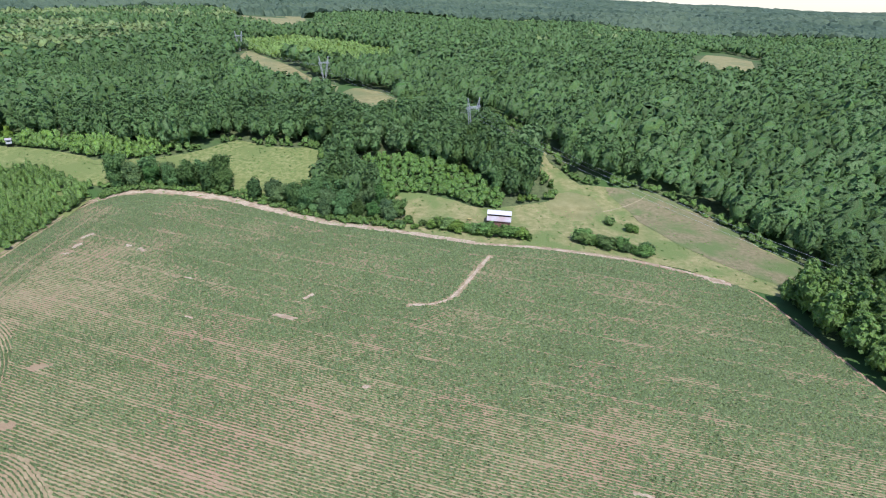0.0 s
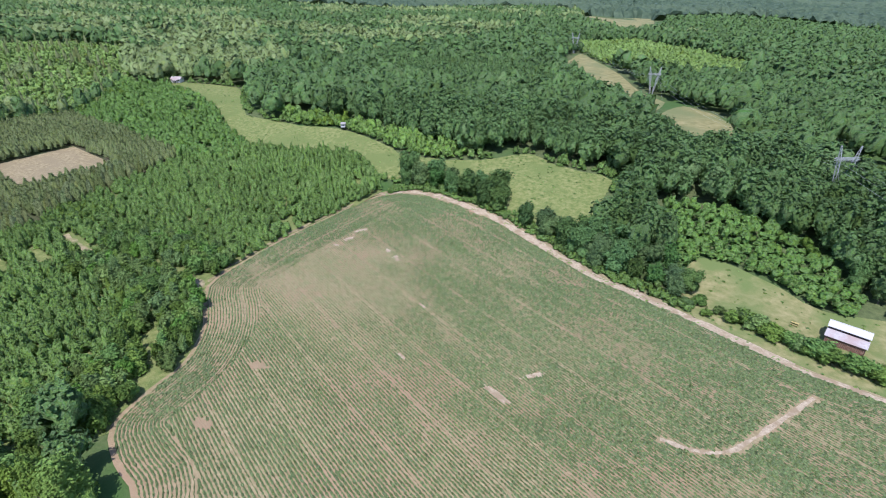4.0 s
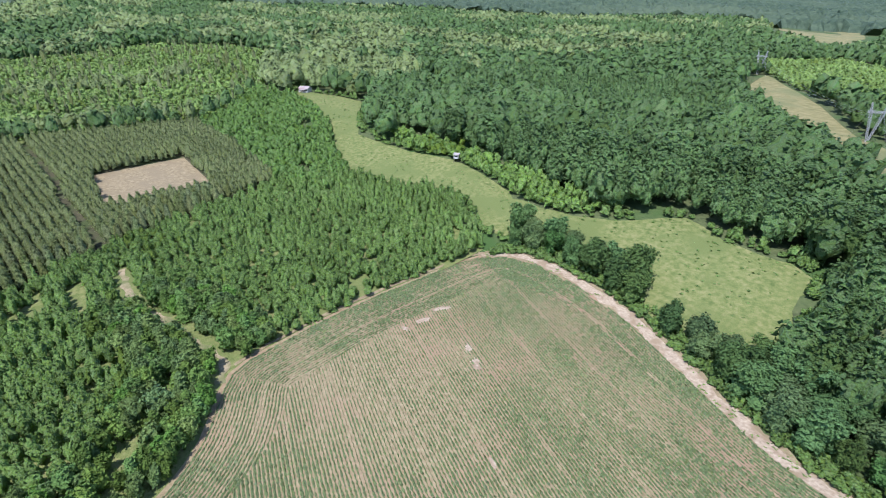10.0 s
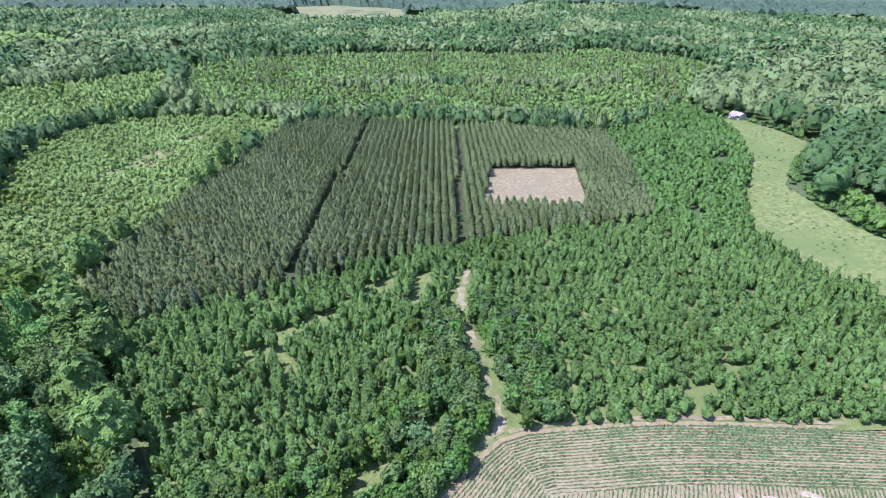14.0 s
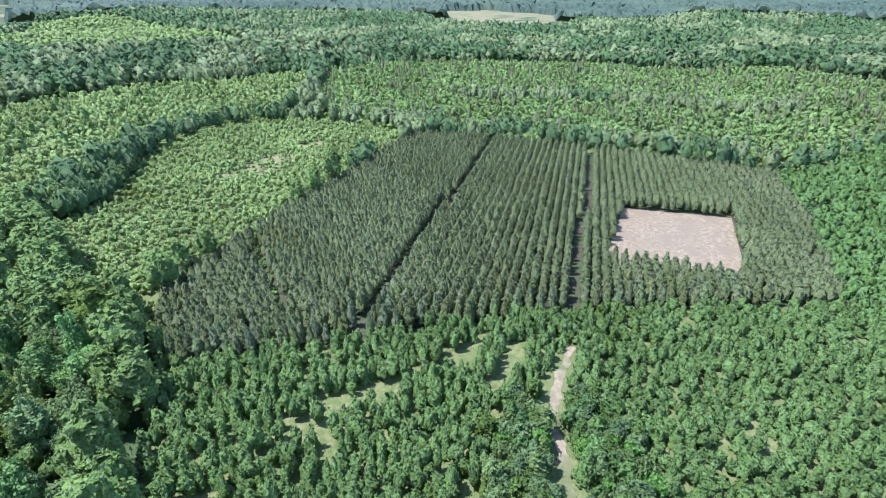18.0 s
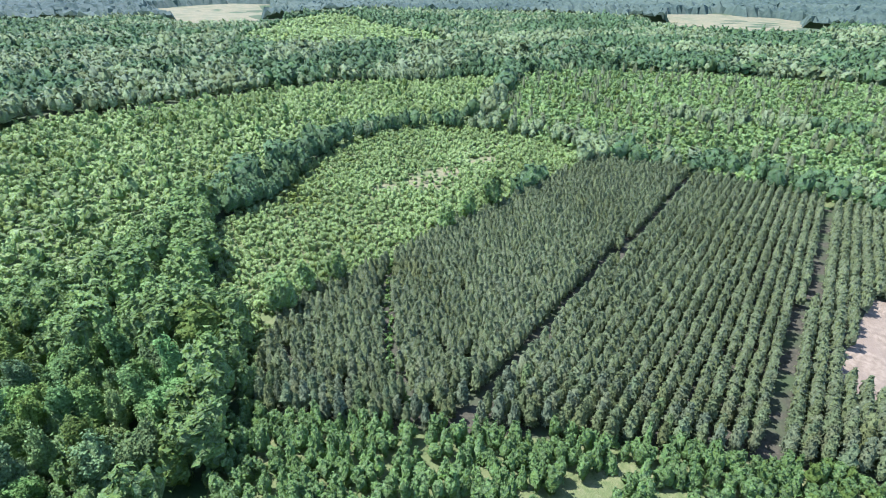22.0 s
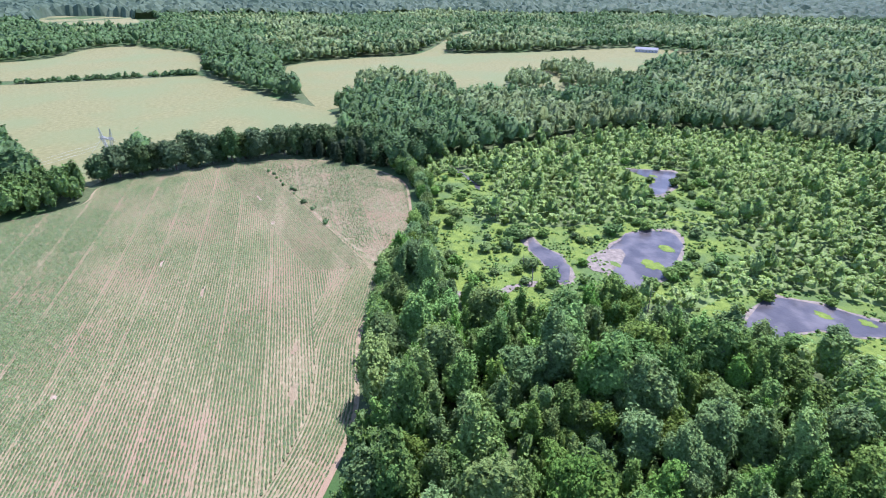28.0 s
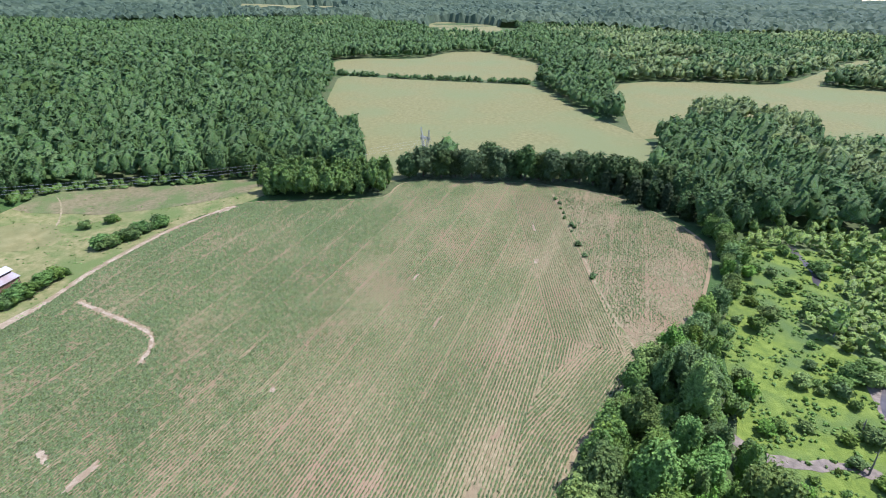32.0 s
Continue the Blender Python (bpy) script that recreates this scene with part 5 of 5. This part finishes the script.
bare_tree("dead_tree", -147, 18, 6.5, 3.0, 1, "leafless grey dead tree beside a willow", 22)
for k, (x, y, h) in enumerate(((-31, -24, 7), (-33, -33, 5), (-47, -38, 6), (-60, -42, 8), (-66, -30, 7), (14, -45, 6), (-20, -30, 4), (-82, -40, 7))):
    bare_tree("snag", x, y, h, 0.9, 10 + k, "grey leafless snag standing in the marsh", 4)

# ---- barn ----
M_ROOF = material("pale_tin_roof", [(0.30, 0.27, 0.275), (0.38, 0.35, 0.355), (0.45, 0.42, 0.425)], 1.6, rough=0.5, spec=0.4, big=(0.33, 0.26, 0.25), big_scale=0.25)
M_BOARD = material("weathered_red_boards", [(0.13, 0.075, 0.055), (0.21, 0.12, 0.085), (0.27, 0.19, 0.15)], 2.6, rough=0.9, bump=0.3)
M_DARKBOARD = material("dark_boards", [(0.05, 0.038, 0.034), (0.09, 0.068, 0.058)], 2.0, rough=0.9)
M_WHITE = material("white_paint", [(0.44, 0.43, 0.43), (0.52, 0.51, 0.51)], 2.0, rough=0.6)
M_STEEL = material("galvanised_steel", [(0.32, 0.33, 0.33), (0.42, 0.43, 0.43)], 3.0, rough=0.5, metal=0.2)
M_GLASS = material("dark_window", [(0.03, 0.035, 0.04), (0.05, 0.055, 0.06)], 2.0, rough=0.08, spec=0.6)
M_GREYROOF = material("grey_shingles", [(0.20, 0.20, 0.21), (0.28, 0.28, 0.29)], 2.5, rough=0.8)
BOX_F = np.array([(0, 2, 1), (0, 3, 2), (4, 5, 6), (4, 6, 7), (0, 1, 5), (0, 5, 4), (1, 2, 6), (1, 6, 5), (2, 3, 7), (2, 7, 6), (3, 0, 4), (3, 4, 7)])


def box(x0, x1, y0, y1, z0, z1):
    return np.array([(x0, y0, z0), (x1, y0, z0), (x1, y1, z0), (x0, y1, z0), (x0, y0, z1), (x1, y0, z1), (x1, y1, z1), (x0, y1, z1)], float), BOX_F


def slab(x0, x1, ya, za, yb, zb, t=0.12):
    """A sloping roof panel along x, from the edge (ya, za) to (yb, zb)."""
    return np.array([(x0, ya, za), (x1, ya, za), (x1, yb, zb), (x0, yb, zb), (x0, ya, za + t), (x1, ya, za + t), (x1, yb, zb + t), (x0, yb, zb + t)], float), BOX_F


def roof_ribs(x0, x1, ya, za, yb, zb):
    return joined([slab(x, x + 0.07, ya, za + 0.12, yb, zb + 0.12, 0.05) for x in np.arange(x0 + 0.3, x1, 0.9)])


def barn():
    root = thing("barn", "old red-brown board barn with a raised pale tin roof", "barn")
    L, W, C = 4.9, 4.2, 1.8
    part("floor", box(-L + 0.2, L - 0.2, -W + 0.2, W - 0.2, 0.0, 0.1), M_DARKBOARD, root, "dark earth barn floor")
    for y in (-W, W - 0.12):
        wall = part("side_wall", box(-L, L, y, y + 0.12, 0.0, 2.7), M_DARKBOARD, root)
        for x in np.arange(-L, L - 0.2, 0.42):
            part("board", box(x + 0.02, x + 0.39, y - 0.03 if y < 0 else y + 0.12, y if y < 0 else y + 0.15, 0.05, 2.68), M_BOARD, wall)
    for x in (-L, L - 0.12):
        end = part("end_wall", joined([box(x, x + 0.12, -W + 0.12, -C, 0, 2.9), box(x, x + 0.12, C, W - 0.12, 0, 2.9), box(x, x + 0.12, -C, C, 2.6, 4.7)]), M_DARKBOARD, root, "dark weathered end wall with an open doorway")
        for y in np.arange(-W + 0.2, W - 0.4, 0.42):
            if not -C < y < C - 0.3:
                # boards of the -x end are darker: that end's shade, put into their colour
                part("board", box(x - 0.03 if x < 0 else x + 0.12, x if x < 0 else x + 0.15, y + 0.02, y + 0.38, 0.05, 2.85), M_DARKBOARD if x < 0 else M_BOARD, end)
    for y in (-C, C - 0.1):
        part("upper_wall", box(-L, L, y, y + 0.1, 3.6, 4.9), M_DARKBOARD, root, "dark louvred clerestory wall")
    for s in (-1, 1):
        lean = part("lean_to_roof", slab(-L - 0.35, L + 0.35, s * (W + 0.4), 2.55, s * (C - 0.05), 3.75), M_ROOF, root, "faded pinkish-grey tin roof")
        part("roof_rib", roof_ribs(-L - 0.3, L + 0.3, s * (W + 0.4), 2.55, s * (C - 0.05), 3.75), M_ROOF, lean)
        top = part("upper_roof", slab(-L - 0.4, L + 0.4, s * (C + 0.45), 4.65, 0.0, 5.7), M_WHITE, root, "white-painted tin roof")
        part("roof_rib", roof_ribs(-L - 0.35, L + 0.35, s * (C + 0.45), 4.65, 0.0, 5.7), M_WHITE, top)
    part("ridge_cap", box(-L - 0.4, L + 0.4, -0.15, 0.15, 5.72, 5.86), M_WHITE, root)
    for x in np.linspace(-L + 0.2, L - 0.2, 5):
        for y in (-C, C):
            part("post", box(x - 0.08, x + 0.08, y - 0.08, y + 0.08, 0.05, 4.6), M_DARKBOARD, root)
    root.matrix_basis = pose(33.6, 199.2, float(terrain(33, 198)) + 0.1, 0, 0, -9) @ Matrix.Diagonal((0.92, 0.92, 0.92, 1))


barn()


def house(name, x, y, turn, L, W, H, wall, roof, label, windows=4, porch=True):
    root = thing(name, label, "house")
    for yy in (-W, W - 0.2):
        w = part("wall", box(-L, L, yy, yy + 0.2, -0.5, H), wall, root)
        for k in range(windows):
            cx = -L + (k + 0.5) * 2 * L / windows
            fy = yy - 0.04 if yy < 0 else yy + 0.14
            part("window", box(cx - 0.5, cx + 0.5, fy, fy + 0.1, 0.9, 2.0), M_GLASS, w, "dark window pane")
    for xx in (-L, L - 0.2):
        part("gable_wall", (np.array([(xx, -W + 0.2, -0.5), (xx, W - 0.2, -0.5), (xx, W - 0.2, H), (xx, 0, H + W * 0.45), (xx, -W + 0.2, H)] +
                                     [(xx + 0.2, -W + 0.2, -0.5), (xx + 0.2, W - 0.2, -0.5), (xx + 0.2, W - 0.2, H), (xx + 0.2, 0, H + W * 0.45), (xx + 0.2, -W + 0.2, H)]),
                            np.array([(0, 1, 2), (0, 2, 4), (2, 3, 4), (5, 7, 6), (5, 9, 7), (7, 9, 8), (0, 5, 6), (0, 6, 1), (4, 3, 8), (4, 8, 9), (3, 2, 7), (3, 7, 8)])), wall, root)
    for s in (-1, 1):
        part("roof", slab(-L - 0.5, L + 0.5, s * (W + 0.5), H - 0.2, 0, H + W * 0.48), roof, root)
    part("door", box(-0.5, 0.5, -W - 0.05, -W, -0.1, 2.0), M_DARKBOARD, root)
    if porch:
        p = part("porch_roof", slab(-L * 0.6, L * 0.6, -W - 2.4, H - 0.7, -W - 0.3, H - 0.3), roof, root)
        for xx in (-L * 0.55, 0.8, L * 0.55):
            part("porch_post", box(xx - 0.08, xx + 0.08, -W - 2.3, -W - 2.14, -0.4, H - 0.7), wall, root)
    root.matrix_basis = pose(x, y, float(terrain(x, y)) + 0.2, 0, 0, turn)


house("cabin", -366, 278, 25, 3.4, 2.6, 2.4, M_WHITE, M_ROOF, "small white cabin with a pale roof at the edge of woods")
house("farmhouse", 312, -512, 30, 13, 4.5, 3.2, M_WHITE, M_GREYROOF, "long low white farmhouse with a grey roof at the hayfield", 7)
house("far_house", -674, 1367, 10, 12, 8, 6, M_WHITE, M_WHITE, "distant white house among trees", 4, False)
house("far_shed", -352, 1560, 5, 18, 7, 5, M_WHITE, M_ROOF, "distant pale shed beside a tan field", 5, False)
house("far_shed", -330, 1590, 5, 9, 6, 5, M_WHITE, M_WHITE, "distant white shed beside a tan field", 3, False)


def stand_box():
    root = thing("deer_stand", "small white box blind on short legs in the meadow", "hunting blind")
    for x in (-0.9, 0.9):
        for y in (-0.9, 0.9):
            part("leg", tube([(x * 1.15, y * 1.15, -0.2), (x, y, 1.8)], [0.07, 0.07], 5), M_DARKBOARD, root)
    part("cabin", box(-1.1, 1.1, -1.1, 1.1, 1.8, 3.6), M_WHITE, root)
    part("roof", slab(-1.35, 1.35, -1.35, 3.6, 1.35, 3.9), M_ROOF, root)
    part("window", box(-0.8, 0.8, -1.13, -1.08, 2.7, 3.2), M_GLASS, root)
    root.matrix_basis = pose(-193, 257, float(terrain(-193, 257)) + 0.1, 0, 0, 35)


stand_box()


def picnic_table(x, y, turn):
    root = thing("picnic_table", "small weathered yellow picnic table on the grass by the barn", "table")
    M_PLANK = material("weathered_yellow_planks", [(0.30, 0.24, 0.09), (0.42, 0.34, 0.14)], 4.0, rough=0.85)
    for k in range(5):
        part("plank", box(-0.95, 0.95, -0.40 + 0.165 * k, -0.255 + 0.165 * k, 0.72, 0.76), M_PLANK, root)
    for s in (-1, 1):
        part("bench", box(-0.95, 0.95, s * 0.75 - 0.14, s * 0.75 + 0.14, 0.42, 0.46), M_PLANK, root)
        part("crossbar", box(s * 0.7 - 0.04, s * 0.7 + 0.04, -0.85, 0.85, 0.36, 0.42), M_DARKBOARD, root)
        for q in (-1, 1):
            part("leg", tube([(s * 0.7, q * 0.68, -0.1), (s * 0.7, q * 0.28, 0.72)], [0.045, 0.045], 5), M_DARKBOARD, root)
    root.matrix_basis = pose(x, y, float(terrain(x, y)) + 0.16, 0, 0, turn)


picnic_table(21.8, 201.0, -12)


# ---- power line ----
def beam(a, b, r=0.07):
    return tube([a, b], [r, r], 4)


def lattice_leg(p, q, w0, w1, n=9):
    p, q = Vector(p), Vector(q)
    d = (q - p).normalized()
    s = d.orthogonal().normalized()
    t = d.cross(s)
    out = []
    corner = lambda k, f: p.lerp(q, f) + (s * (1, -1, -1, 1)[k % 4] + t * (1, 1, -1, -1)[k % 4]) * (w0 + (w1 - w0) * f) / 2
    for k in range(4):
        out.append(beam(corner(k, 0), corner(k, 1), 0.10))
    for i in range(n):
        for k in range(4):
            out.append(beam(corner(k, i / n), corner(k + 1, (i + 1) / n), 0.055))
    return joined(out)


def pylon(x, y, turn, h=27.0, spread=3.0):
    root = thing("power_pylon", "V-shaped galvanised steel lattice power pylon", "pylon", "pylons of the power line")
    part("footing", box(-0.7, 0.7, -0.7, 0.7, -0.4, 0.35), M_ROCK, root, "concrete footing")
    arm = h - 5.0
    for s in (-1, 1):
        leg = part("leg", lattice_leg((s * 0.35, 0, 0.3), (s * spread, 0, arm), 0.6, 1.1, 12), M_STEEL, root)
        part("peak", lattice_leg((s * spread, 0, arm), (s * (spread + 0.9), 0, h), 1.0, 0.25, 4), M_STEEL, root)
    part("crossarm", lattice_leg((-spread - 1.6, 0, arm), (spread + 1.6, 0, arm), 0.9, 0.9, 14), M_STEEL, root)
    for xx in (-spread - 1.4, 0, spread + 1.4):
        part("insulator", joined([tube([(xx, 0, arm - 0.4 - 0.25 * k), (xx, 0, arm - 0.6 - 0.25 * k)], [0.14, 0.05], 6) for k in range(7)]), M_GLASS, root, "dark insulator string")
    for xx, yy in ((-spread, 11), (-spread, -11), (spread, 11), (spread, -11)):
        part("guy_wire", beam((xx, 0, arm), (xx * 1.6, yy, 0.1), 0.03), M_STEEL, root)
    root.matrix_basis = pose(x, y, float(terrain(x, y)) + 0.1, 0, 0, turn)
    m = root.matrix_basis
    return [m @ Vector((xx, 0, arm - 2.3)) for xx in (-spread - 1.4, 0, spread + 1.4)]


POLES = [(-206, 655), (-77, 452), (28, 278), (186, 74)]
ends = []
for k, (x, y) in enumerate(POLES):
    a, b = POLES[max(k - 1, 0)], POLES[min(k + 1, len(POLES) - 1)]
    ends.append(pylon(x, y, math.degrees(math.atan2(b[1] - a[1], b[0] - a[0])) + 90, (21.0, 21.0, 24.0, 15.0)[k]))
for e0, e1 in zip(ends, ends[1:]):
    for p, q in zip(e0, e1):
        pts = [p.lerp(q, f) - Vector((0, 0, 4 * 5.5 * f * (1 - f))) for f in np.linspace(0, 1, 15)]
        w = new("power_cable", mesh("power_cable", *tube(pts, [0.03] * 15, 3), M_STEEL))
        tagged(w, "thin sagging steel power cable between pylons", "cable", "power line cables")
